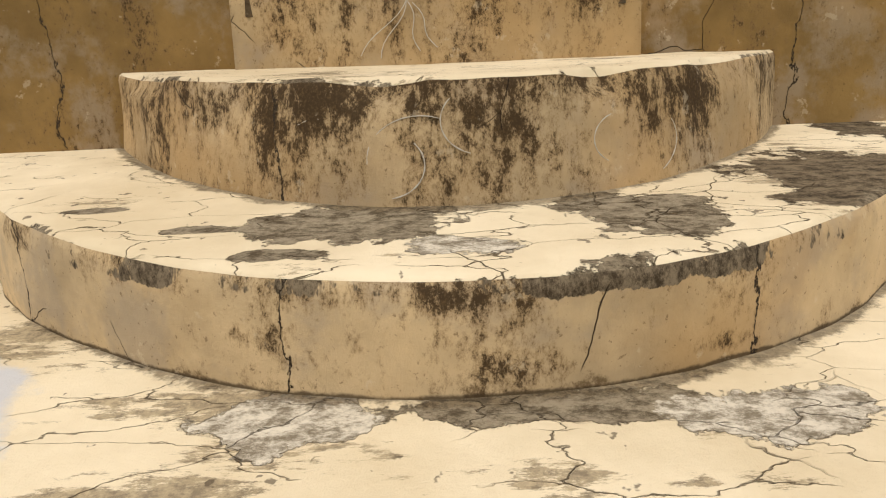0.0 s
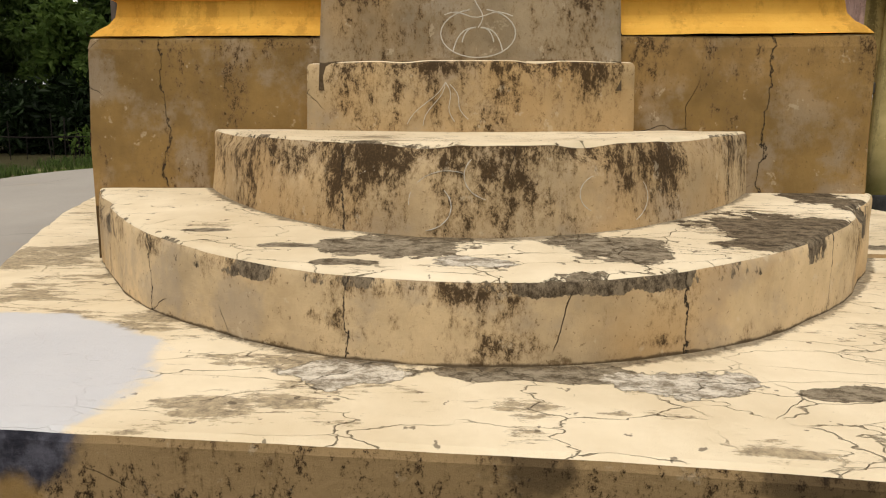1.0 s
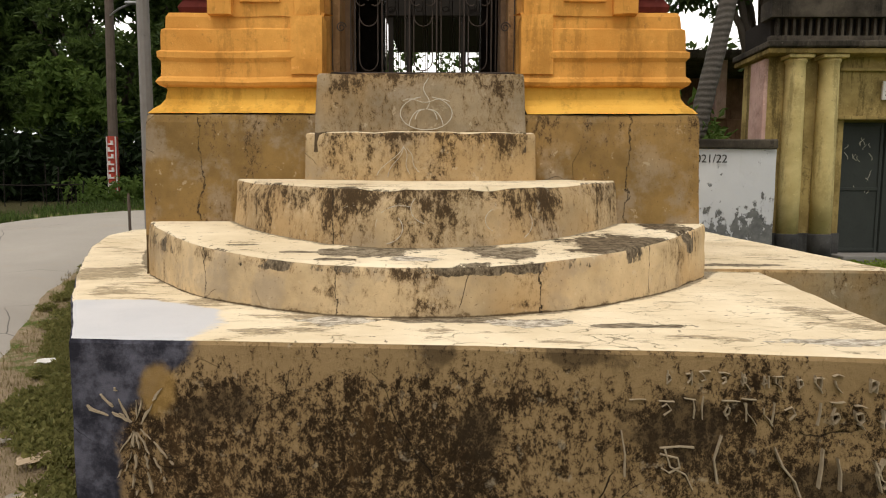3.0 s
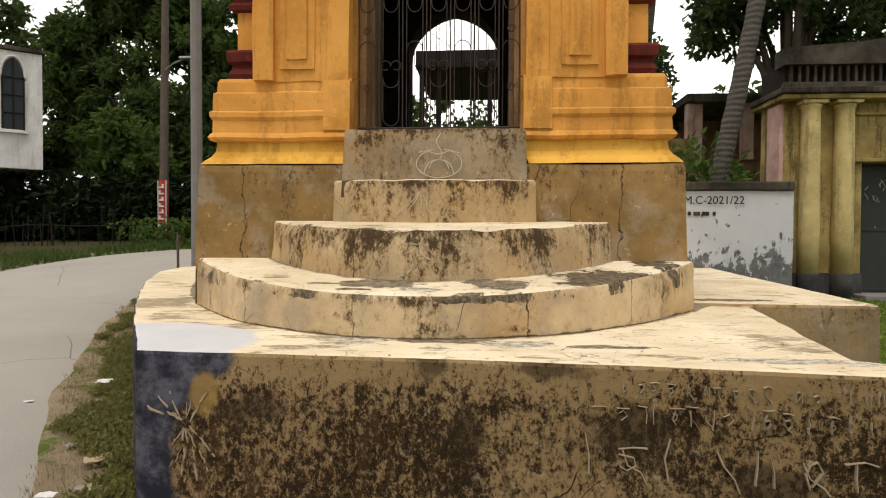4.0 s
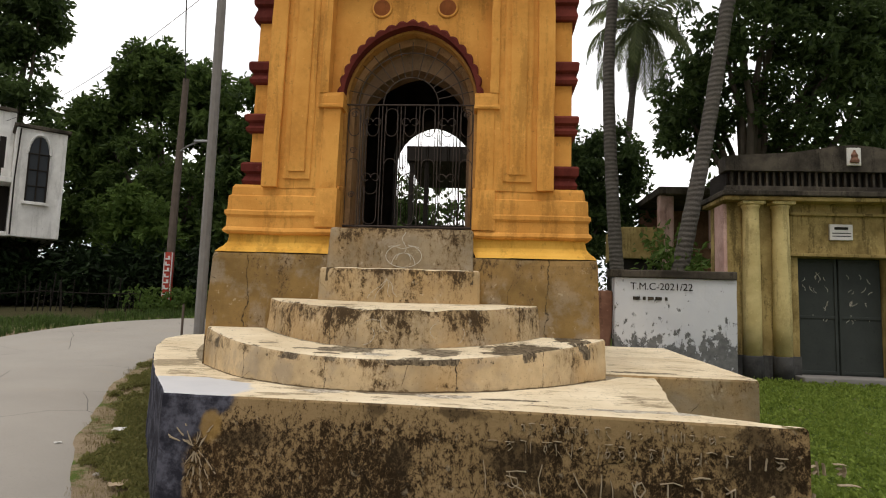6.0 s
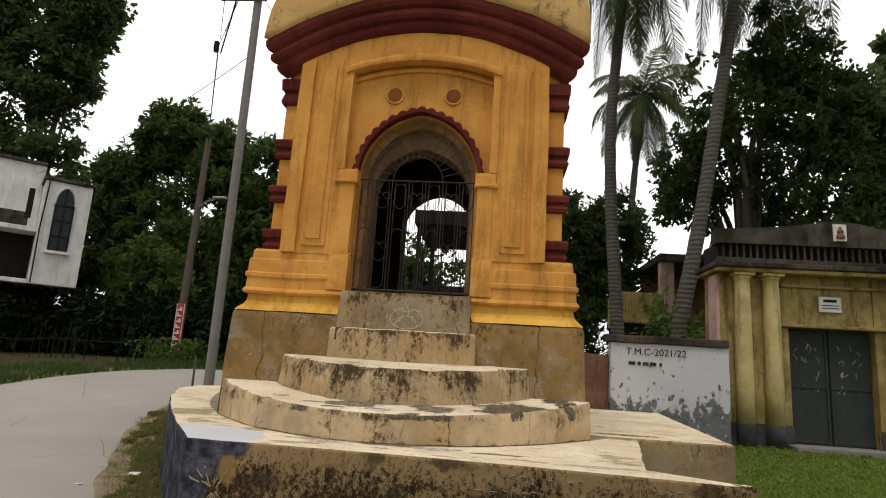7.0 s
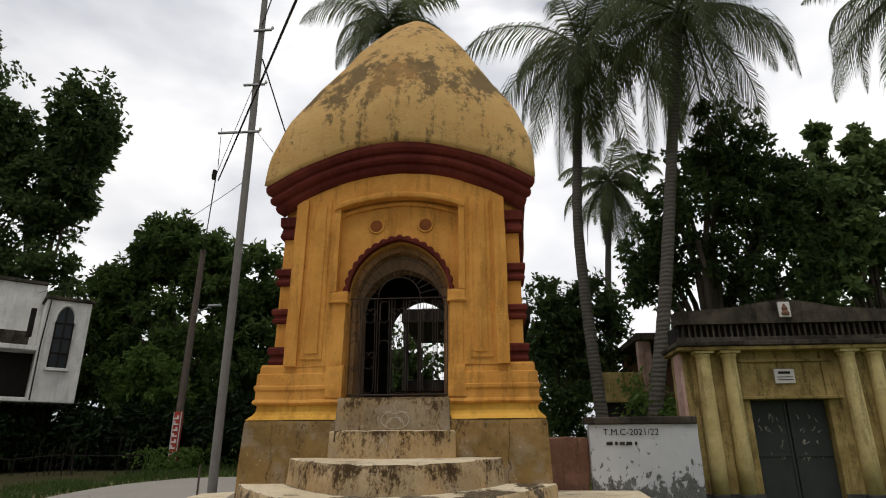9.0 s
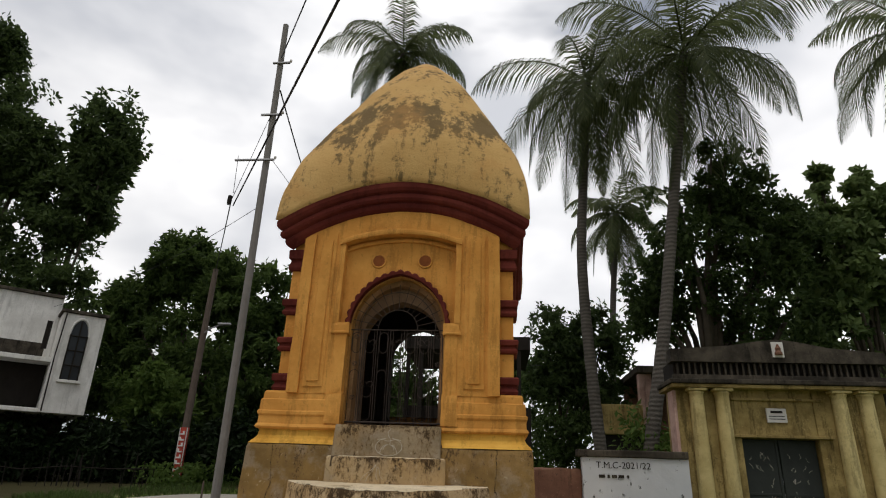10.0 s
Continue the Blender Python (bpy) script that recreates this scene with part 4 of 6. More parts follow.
def cusp(k, lobes=19, n=10):
    """One lobe of the scalloped maroon edge of the arch."""
    inner = [p for p in door_line if p[1] >= SPRING - 0.001]
    v = []
    for i in range(n + 1):
        u = (k + i / n) / lobes * (len(inner) - 1)
        a, b = inner[int(min(u, len(inner) - 2))], inner[int(min(u, len(inner) - 2)) + 1]
        t = u - int(min(u, len(inner) - 2))
        x, z = a[0] + (b[0] - a[0]) * t, a[1] + (b[1] - a[1]) * t
        d = Vector((x, z - SPRING + 0.15)).normalized()
        out = 0.028 + 0.03 * math.sin(math.pi * i / n)
        for r, y in ((-0.012, 0.14), (-0.012, 0.03), (out * 0.6, 0.022), (out, 0.035), (out, 0.14)):
            q = (x + d.x * r, z + d.y * r)
            v.append((q[0], wall_y(q[1]) + y, q[1]))
    return v, [(5 * i + j, 5 * i + j + 1, 5 * i + j + 6, 5 * i + j + 5) for i in range(n) for j in range(4)]


for k in range(19):
    part("cusp", cusp(k), M_MAROON, temple, "rounded maroon lobe of the arch edge")
for s in (-1, 1):
    cx, cz = 0.008 + s * 0.335, 4.80
    ring = [(cx + 0.095 * math.cos(a * math.pi / 12), wall_y(cz + 0.095 * math.sin(a * math.pi / 12)) + 0.088, cz + 0.095 * math.sin(a * math.pi / 12)) for a in range(25)]
    ros = part("roundel", tube(ring, 0.016, 8, False), M_OCHRE, temple, "round recess with a terracotta disc", True)
    disc = [(cx + r * math.cos(a * math.pi / 12), wall_y(cz) + d, cz + r * math.sin(a * math.pi / 12)) for r, d in ((0.09, 0.078), (0.05, 0.068), (0.001, 0.066)) for a in range(24)]
    part("disc", (disc, [(j * 24 + a, j * 24 + (a + 1) % 24, (j + 1) * 24 + (a + 1) % 24, (j + 1) * 24 + a) for j in range(2) for a in range(24)]), M_DISC, ros, "", True)

# corner bands: four maroon mouldings round each corner of the shaft
for z0, z1 in ((2.93, 3.17), (3.47, 3.67), (3.98, 4.22), (4.64, 4.97)):
    zm = (z0 + z1) / 2
    for cx, cy in ((-1, -1), (1, -1), (-1, 1), (1, 1)):
        h = 1.585
        prof = [(0.0, z0), (0.045, z0 + 0.012), (0.055, z0 + 0.045), (0.03, zm - 0.025), (0.025, zm), (0.06, zm + 0.02), (0.066, z1 - 0.03), (0.05, z1 - 0.008), (0.0, z1)]
        yo = wall_y(zm) + 0.09
        v, f = [], []
        for d, z in prof:
            yy = (yo - d) if cy < 0 else (3.45 + d)
            inner_y = (0.62) if cy < 0 else 3.1
            v += [(cx * 1.40, yy, z), (cx * (h + d), yy, z), (cx * (h + d), inner_y, z)]
        for j in range(len(prof) - 1):
            for k in range(2):
                q = (3 * j + k, 3 * j + k + 1, 3 * j + k + 4, 3 * j + k + 3)
                f.append(q if cx * cy < 0 else tuple(reversed(q)))
        part("corner_band", (v, f), M_MAROON, temple, "maroon moulded band round the corner")


def lift(u):
    return 1 - u * u


part("cornice", square_sweep([(1.60, 4.96, 0.57), (1.66, 4.985, 0.575), (1.69, 5.01, 0.58), (1.705, 5.06, 0.585), (1.695, 5.08, 0.59), (1.745, 5.09, 0.595), (1.765, 5.12, 0.60), (1.765, 5.17, 0.60), (1.745, 5.195, 0.605), (1.79, 5.21, 0.61), (1.815, 5.25, 0.615), (1.82, 5.315, 0.62), (1.80, 5.33, 0.62)], lift, 30, 0.006, 7.0),
     M_MAROON, temple, "curved maroon cornice in three mouldings")


def dome():
    """Four bulging faces over the curved cornice, drawn up to one point."""
    levels, n = 44, 30
    top, corner = 9.44, 5.33
    v, f = [], []
    for j in range(levels + 1):
        t = j / levels
        z = corner + (top - corner) * t
        h = 1.835 * (1 - t ** 1.85) ** 0.87 * (1 + 0.035 * math.sin(math.pi * min(1, t * 2.2)))
        for side in range(4):
            for k in range(n):
                u = 2 * k / n - 1
                x, y = [(u, -1), (1, u), (-u, 1), (-1, -u)][side]
                rnd = min(1.0, t * 1.7) * 0.62
                s = (1 - rnd) + rnd * 1.06 / math.sqrt(1 + u * u)
                zz = z + 0.62 * lift(abs(u)) * (1 - t) ** 2.0
                q = Vector((x * h * s, YC + y * h * s, zz))
                q += noise.noise_vector(q * 1.3) * 0.03 + noise.noise_vector(q * 4) * 0.012
                v.append(q)
    w = 4 * n
    f = [(j * w + k, j * w + (k + 1) % w, (j + 1) * w + (k + 1) % w, (j + 1) * w + k) for j in range(levels) for k in range(w)]
    under = len(v)
    v.append(Vector((0, YC, 5.3)))
    f += [((k + 1) % w, k, under) for k in range(w)]
    return v, f


part("dome", dome(), M_DOME, temple, "pointed yellow dome with dark damp stains", True)

# ---- grilles ----
def grille(y, half, z0, spring, rise, cx, parent_label, pitch=0.19, fan=True):
    gate = thing("iron_grille", parent_label, "grille", (cx, y, z0))
    rod = 0.0055

    def crown(x):
        return spring + rise * math.sqrt(max(0.0, 1 - ((x - cx) / half) ** 2))
    for z in (z0 + 0.05,):
        part("rail", tube([(cx - half, y, z), (cx + half, y, z)], 0.012, 6), M_IRON, gate)
    n = int(round(2 * half / pitch))
    w = 2 * half / n
    for k in range(n):
        x0 = cx - half + w * k
        for (a, b) in ((0.28, 0.95), (0.02, 0.55)):
            lo, hi = z0 + 0.05 + (spring - z0) * a * (0.9 if k % 2 else 1.0), z0 + 0.03 + (spring - z0) * b
            if hi - lo < 0.2:
                continue
            pts = [(x0 + w * 0.16, y + 0.008, hi - 0.08)]
            pts = [(x0 + w * 0.16, y + 0.008, lo + 0.1 * (k % 2))]
            pts += [(x0 + w * (0.5 - 0.34 * math.cos(t * math.pi / 8)), y + 0.008, hi - 0.07 + 0.07 * math.sin(t * math.pi / 8)) for t in range(9)]
            pts += [(x0 + w * 0.84, y + 0.008, lo + 0.1 * (k % 2))]
            if k % 2:
                pts = [(p[0], p[1], lo + hi - p[2]) for p in pts]
            part("hairpin_bar", tube(pts, rod * 0.8, 5), M_IRON, gate)
        part("bar", tube([(x0, y, z0), (x0, y, spring if fan else max(spring, crown(x0) - 0.01))], rod, 5), M_IRON, gate)
        if k % 2 and k < n - 1:
            for s, zc in ((1, 0.42), (-1, 0.42), (1, 0.86), (-1, 0.86)):
                c = (x0 + w * 0.5 + s * 0.045, z0 + (spring - z0) * zc)
                part("heart_scroll", tube([(c[0] - s * 0.045 * math.cos(t * 0.42) * (1 - t / 40), y - 0.006, c[1] + 0.045 * math.sin(t * 0.42) * (1 - t / 40)) for t in range(14)], rod * 0.8, 5), M_IRON, gate)
        if fan or k % 2 == 0:
            mid, low = x0 + w * 0.5, spring - (0.32 if fan else 0.1)
            top = spring if fan else crown(mid) - 0.06
            if top - low > 0.2:
                part("hairpin_bar", tube([(mid - w * 0.3, y + 0.008, top)] + [(mid - w * 0.3 * math.cos(t * math.pi / 8), y + 0.008, low + 0.07 - 0.07 * math.sin(t * math.pi / 8)) for t in range(9)] + [(mid + w * 0.3, y + 0.008, top)], rod * 0.8, 5), M_IRON, gate)
        for zc in (0.33, 0.68, 0.97):
            r = 0.035
            c = (x0 + w * 0.5, z0 + (spring - z0) * zc - 0.06)
            if k in (0, n - 1):
                part("scroll", tube([(c[0] + r * (1 - t / 26) * math.cos(t * 0.55), y - 0.006, c[1] + r * (1 - t / 26) * math.sin(t * 0.55)) for t in range(20)], rod * 0.8, 5), M_IRON, gate)
    part("bar", tube([(cx + half, y, z0), (cx + half, y, spring)], rod, 5), M_IRON, gate)
    if fan:
        part("rail", tube([(cx - half, y, spring), (cx + half, y, spring)], 0.008, 6), M_IRON, gate)
        for q in (0.42, 0.8):
            part("fan_arc", tube([(cx + half * q * math.cos(a * math.pi / 20), y, spring + rise * q * math.sin(a * math.pi / 20)) for a in range(21)], rod, 5), M_IRON, gate)
        for k in range(1, 14):
            a = math.pi * k / 14
            part("fan_rod", tube([(cx + half * 0.42 * math.cos(a), y, spring + rise * 0.42 * math.sin(a)), (cx + half * 0.97 * math.cos(a), y, spring + rise * 0.97 * math.sin(a))], rod * 0.8, 5), M_IRON, gate)
    return gate


grille(0.33, 0.66, 2.515, 3.80, 0.68, 0.0, "black wrought iron grille with hairpin bars and a fan top")
grille(3.3, 0.55, 2.5, 3.95, 0.54, -0.04, "dark iron grille in the rear arch", 0.16, False)

# chalk drawing on the sill: a bowl with flame strokes
chalk = thing("chalk_drawing", "white chalk drawing of a bowl with curved strokes on the sill", "drawing", (0.04, -0.06, 2.2))


def chalk_line(pts, parent, mat, w=0.006, y=None):
    q = [(x, (y if y is not None else -0.062 + (z - 2.12) * 0.12 - 0.012), z) for x, z in pts]
    return part("stroke", tube([(a[0], a[1], a[2]) for a in q], w, 5), mat, parent)


chalk_line([(0.04 + 0.165 * math.cos(a * math.pi / 14), 2.245 + 0.105 * math.sin(a * math.pi / 14)) for a in range(8, 35)], chalk, M_CHALK, 0.003)
chalk_line([(-0.11 + 0.3 * t / 10, 2.325 + 0.012 * math.sin(t)) for t in range(11)], chalk, M_CHALK, 0.0025)
chalk_line([(0.04 + 0.02 * math.sin(t * 0.7), 2.27 + 0.02 * t) for t in range(11)], chalk, M_CHALK, 0.0025)
for s in (-1, 1):
    for q in (0.6, 1.0):
        chalk_line([(0.04 + s * (0.01 + 0.1 * q * math.sin(t * 0.18)), 2.27 - 0.09 * t / 8 * q + 0.02 * q * math.sin(t * 0.5)) for t in range(9)], chalk, M_CHALK, 0.003)

# chalk curls on the second riser
curls = thing("chalk_curls", "faint looping chalk curls on the mouldy second step", "drawing", (0.05, -1.09, 1.6))


def curl(cx, cz, r, a0, a1, w):
    pts = []
    for k in range(13):
        a = a0 + (a1 - a0) * k / 12
        x, z = cx + r * math.cos(a), cz + r * 0.8 * math.sin(a)
        pts.append((x, -0.94 + 0.04 * (z - 1.4) / 0.36 + 0.592 * (x - 0.03) ** 2 - 0.004, z))
    return part("stroke", tube(pts, [w * (0.25 + 0.4 * math.sin(k * 1.1) ** 2) for k in range(13)], 5), M_CHALK, curls)


curl(-0.14, 1.56, 0.10, -1.4, 0.7, 0.004)
curl(-0.05, 1.57, 0.13, 1.2, 3.2, 0.003)
curl(-0.30, 1.60, 0.09, 0.6, 2.2, 0.004)
curl(0.10, 1.66, 0.10, 2.4, 4.4, 0.0035)
curl(0.46, 1.60, 0.08, 2.0, 4.2, 0.003)
curl(0.52, 1.58, 0.12, -0.9, 0.6, 0.003)

# chalk strokes like a tent on the third riser
tent = thing("chalk_strokes", "faint white chalk strokes meeting in a point on the third step", "drawing", (-0.1, -0.12, 1.9))
for x0, z0, x1, z1 in ((-0.1, 2.03, -0.27, 1.85), (-0.1, 2.03, -0.2, 1.84), (-0.1, 2.03, -0.06, 1.86), (-0.08, 2.02, 0.0, 1.87)):
    chalk_line([(x0 + (x1 - x0) * k / 8 + 0.012 * math.sin(k * 0.8), z0 + (z1 - z0) * k / 8) for k in range(9)], tent, M_CHALK, 0.0018, -0.1245)

# ---- marks scratched on the platform's front ----
marks = thing("scratched_writing", "rows of faint scratched chalk strokes on the mouldy platform front", "writing", (1.6, -1.85, 0.9))
rng = random.Random(5)


def front_y(x):
    line = ((-1.22, -1.77), (0.1, -1.825), (1.1, -1.90), (2.56, -2.08))
    for a, b in zip(line, line[1:]):
        if x <= b[0]:
            break
    return a[1] + (b[1] - a[1]) * (x - a[0]) / (b[0] - a[0]) - 0.009


def ribbon(points, widths, proud=0.003):
    """A flat stroke on the front, a hair proud of it: points (x, z)."""
    v, f = [], []
    for k, ((x, z), w) in enumerate(zip(points, widths)):
        a, b = points[max(0, k - 1)], points[min(len(points) - 1, k + 1)]
        d = Vector((b[0] - a[0], b[1] - a[1]))
        d = d.normalized() if d.length > 1e-6 else Vector((1, 0))
        for s, y in ((-1, 0.03), (-1, -proud), (1, -proud), (1, 0.03)):
            v.append((x - d.y * w * s / 2, front_y(x) + y, z + d.x * w * s / 2))
        if k:
            o = 4 * k
            f += [(o - 4 + m, o - 3 + m, o + 1 + m, o + m) for m in range(3)]
    return v, f


# each stroke: points in a unit square; bars, stems, bows and hooks
STROKES = [[(0, 1), (0.5, 1.03), (1, 1)], [(0.8, 1), (0.82, 0.5), (0.8, 0)], [(0.1, 0.8), (0.45, 0.7), (0.5, 0.4), (0.2, 0.2), (0.05, 0.4)], [(0.1, 0.9), (0.3, 0.4), (0.7, 0.1), (0.9, -0.2)], [(0.2, 0.6), (0.6, 0.75), (0.75, 0.4), (0.4, 0.1)], [(0.3, 1), (0.25, 0.5), (0.32, 0)]]
for z, x0, x1, size, wide in ((1.075, 0.95, 2.1, 0.05, 0.005), (0.955, 0.84, 2.75, 0.07, 0.006), (0.73, 0.72, 2.75, 0.15, 0.012), (0.56, 1.75, 2.25, 0.10, 0.008)):
    x = x0
    while x < x1:
        w = size * rng.uniform(0.55, 0.95)
        for s in rng.sample(STROKES, rng.choice((1, 2, 2, 3))):
            if rng.random() < 0.85:
                h = size * rng.uniform(0.75, 1.15)
                part("stroke", ribbon([(x + p * w + rng.uniform(-0.1, 0.1) * w, z + q * h + rng.uniform(-0.06, 0.06) * h) for p, q in s], [wide * rng.uniform(0.2, 0.6) for _ in s], 0.0015), M_SCRATCH, marks)
        x += w + size * rng.uniform(0.1, 0.7)
spray = thing("scratched_plant_mark", "pale scratched mark like a sprouting plant on the platform corner", "drawing", (-1.0, -1.8, 0.8))
for ang, far_end, w in ((2.4, 0.2, 0.02), (2.75, 0.21, 0.022), (2.05, 0.17, 0.012), (0.95, 0.18, 0.022), (1.3, 0.14, 0.01), (-0.85, 0.2, 0.012), (-1.35, 0.3, 0.016), (-1.65, 0.27, 0.02), (-1.9, 0.22, 0.012), (-1.1, 0.24, 0.01), (1.6, 0.1, 0.01), (-2.2, 0.13, 0.01)):
    d, start = Vector((math.cos(ang), math.sin(ang))), 0.02
    while start < far_end - 0.02:
        end = min(far_end, start + rng.uniform(0.04, 0.11))
        off = Vector((-d.y, d.x)) * rng.uniform(-0.012, 0.012)
        pts = [(Vector((-0.97, 0.86)) + d * (start + (end - start) * t / 4) + off + Vector((rng.uniform(-0.004, 0.004), rng.uniform(-0.004, 0.004)))).to_tuple() for t in range(5)]
        part("stroke", ribbon(pts, [w * k * rng.uniform(0.2, 0.75) for k in (0.2, 0.7, 0.9, 0.7, 0.15)], 0.0015), M_SCRATCH, spray)
        start = end + rng.uniform(0.0, 0.03)

# ---- boundary wall and gatehouse ----
wall = solid("boundary_wall", box(3.08, 5.2, 5.55, 5.8, 0.4, 2.46, 0.012, 0.01, 2.0, 6), M_WHITE, "white limewashed boundary wall, peeling black near the ground", "wall", kind="structure")
part("coping", box(2.98, 5.2, 5.5, 5.85, 2.46, 2.6, 0.02, 0.012, 3.0, 5), M_CAP, wall, "dark weathered coping")
solid("broken_wall", box(1.4, 3.06, 5.7, 5.95, 0.4, 2.22, 0.03, 0.04, 5.0, 7), M_BRICK, "broken stub of bare reddish brick wall", "wall", kind="structure")


def lettering(text, x, y, z, size, mat, parent):
    c = bpy.data.curves.new("lettering", "FONT")
    c.body, c.size, c.extrude = text, size, 0.002
    c.materials.append(mat)
    ob = new("lettering", c)
    ob.matrix_basis = pose(x, y, z, 90, 0, 0)
    m = bpy.data.meshes.new_from_object(ob.evaluated_get(bpy.context.evaluated_depsgraph_get()))
    bpy.data.objects.remove(ob)
    done = new("lettering", m)
    done.matrix_basis = pose(x, y, z, 90, 0, 0)
    done.parent = parent
    return done


lettering("T.M.C-2021/22", 3.35, 5.528, 2.245, 0.178, M_SHADE, wall)
for k, (a, b) in enumerate(((3.3, 3.42), (3.47, 3.52), (3.56, 3.66), (3.69, 3.8), (3.86, 3.9))):
    part("faint_bar", box(a + 0.1, b + 0.1, 5.53, 5.56, 2.06, 2.12, 0.004), M_CAP, wall)

GY = 5.81
gatehouse = thing("gatehouse", "yellow limewashed gatehouse with paired columns and dark double doors", "gatehouse", (7.1, GY + 0.5, 0.5))
part("body", box(5.05, 6.32, GY + 0.12, GY + 0.9, 0.3, 3.66, 0.015, 0.008, 1.0, 4), M_GATE, gatehouse)
part("body", box(7.85, 9.3, GY + 0.12, GY + 0.9, 0.3, 3.66, 0.015, 0.008, 2.0, 4), M_GATE, gatehouse)
part("lintel", box(6.32, 7.85, GY + 0.14, GY + 0.9, 2.66, 3.66, 0.012, 0.006, 3.0, 4), M_GATE, gatehouse, "patchy yellow wall over the doors")
part("lintel_ledge", box(6.14, 8.12, GY + 0.02, GY + 0.14, 2.66, 2.72, 0.012), M_GATE, gatehouse)
part("panel_edge", box(6.18, 8.06, GY + 0.07, GY + 0.125, 3.42, 3.47, 0.008), M_GATE, gatehouse)
part("side_wall", box(4.98, 5.046, GY + 0.05, GY + 0.5, 0.3, 3.6, 0.01, 0.006, 4.0, 3), M_PINK, gatehouse, "faded pink side wall")
part("dado", box(5.06, 6.33, GY + 0.095, GY + 0.125, 0.3, 0.86, 0.006), M_TAR, gatehouse, "black painted dado")
part("dado", box(7.84, 9.29, GY + 0.095, GY + 0.125, 0.3, 0.86, 0.006), M_TAR, gatehouse, "black painted dado")
for cx in (5.465, 5.99, 8.35, 8.88):
    col = part("column", lathe(cx, GY + 0.05, [(0.155, 0.85), (0.158, 1.5), (0.150, 2.6), (0.142, 3.45), (0.142, 3.52), (0.16, 3.54), (0.165, 3.57), (0.145, 3.585)], 24), M_COLUMN, gatehouse, "round cream yellow column", True)
    part("column_base", lathe(cx, GY + 0.05, [(0.17, 0.3), (0.17, 0.83), (0.158, 0.855)], 24), M_TAR, col, "black column foot", True)
    part("abacus", box(cx - 0.2, cx + 0.2, GY - 0.13, GY + 0.2, 3.585, 3.64, 0.01), M_COLUMN, col)
part("cornice", box(4.93, 9.42, GY - 0.17, GY + 1.0, 3.642, 3.72, 0.015, 0.006, 5.0, 4), M_GATE, gatehouse)
part("cornice", box(4.89, 9.46, GY - 0.22, GY + 1.0, 3.722, 3.82, 0.02, 0.008, 6.0, 4), M_CAP, gatehouse, "dark weathered cornice")
# near-black backing paints the shade behind the balusters
part("frieze", box(5.05, 9.3, GY + 0.06, GY + 0.9, 3.82, 4.24, 0.01), M_SHADE, gatehouse)
part("frieze_rail", box(5.0, 9.35, GY - 0.06, GY + 0.06, 3.82, 3.93, 0.012), M_CAP, gatehouse)
for k in range(34):
    x = 5.1 + k * 0.124
    part("baluster", box(x, x + 0.045, GY - 0.03, GY + 0.05, 3.93, 4.2, 0.008), M_CAP, gatehouse)
gable = [(4.98, 4.2), (9.38, 4.2), (9.38, 4.44), (8.3, 4.52), (7.6, 4.66), (7.22, 4.70), (6.85, 4.66), (6.2, 4.55), (4.98, 4.47)]
n = len(gable)
part("parapet", ([(x, GY - 0.1, z) for x, z in gable] + [(x, GY + 0.25, z) for x, z in gable], [tuple(range(n)), tuple(reversed(range(n, 2 * n)))] + [(i, n + i, n + (i + 1) % n, (i + 1) % n) for i in range(n)]), M_CAP, gatehouse, "low dark gabled parapet")
part("plaque", box(7.10, 7.34, GY - 0.125, GY - 0.09, 4.31, 4.64, 0.008), M_PAPER, gatehouse, "small white relief plaque")
part("relief", lathe(7.22, GY - 0.13, [(0.075, 4.36), (0.08, 4.40), (0.05, 4.45), (0.06, 4.5), (0.03, 4.55), (0.02, 4.59)], 10), M_BRICK, gatehouse)
sign = part("sign", box(6.88, 7.28, GY + 0.10, GY + 0.145, 2.98, 3.27, 0.006), M_PAPER, gatehouse, "small white sign board")
part("sign_bar", box(6.96, 7.2, GY + 0.094, GY + 0.11, 3.17, 3.22, 0.002), M_SHADE, sign)
part("sign_bar", box(6.92, 7.24, GY + 0.094, GY + 0.11, 3.10, 3.115, 0.002), M_SHADE, sign)
part("sign_bar", box(6.92, 7.24, GY + 0.094, GY + 0.11, 3.045, 3.06, 0.002), M_SHADE, sign)
for a, b in ((6.33, 7.075), (7.095, 7.84)):
    leaf = part("door_leaf", box(a, b, GY + 0.3, GY + 0.35, 0.5, 2.65, 0.008, 0.004, a, 3), M_DOOR, gatehouse, "dark sheet metal door with scratched chalk")
    for z in (0.56, 1.55, 2.58):
        part("rail", box(a + 0.01, b - 0.01, GY + 0.285, GY + 0.302, z, z + 0.05, 0.005), M_DOOR, leaf)
    part("stile", box(a + 0.005 if a > 7 else b - 0.055, a + 0.055 if a > 7 else b - 0.005, GY + 0.28, GY + 0.303, 0.52, 2.63, 0.005), M_DOOR, leaf)
    for k in range(16):
        x, z = a + 0.1 + rng.uniform(0, 0.5), rng.choice((1.5, 1.75, 2.05, 2.25)) + rng.uniform(-0.05, 0.05)
        u, w2 = rng.uniform(-0.06, 0.06), rng.uniform(0.02, 0.06)
        part("chalk_stroke", tube([(x + u * t / 3 + 0.015 * math.sin(t * 1.3 + k), GY + 0.298, z + w2 * t / 2) for t in range(5)], 0.0035, 4), M_CHALK, leaf)
part("threshold", box(6.2, 8.0, GY - 0.25, GY + 0.4, 0.3, 0.53, 0.02, 0.008, 8.0, 3), M_POLE, gatehouse, "worn concrete threshold")

gatehouse.location += Vector((0.12, 0, 0.28))

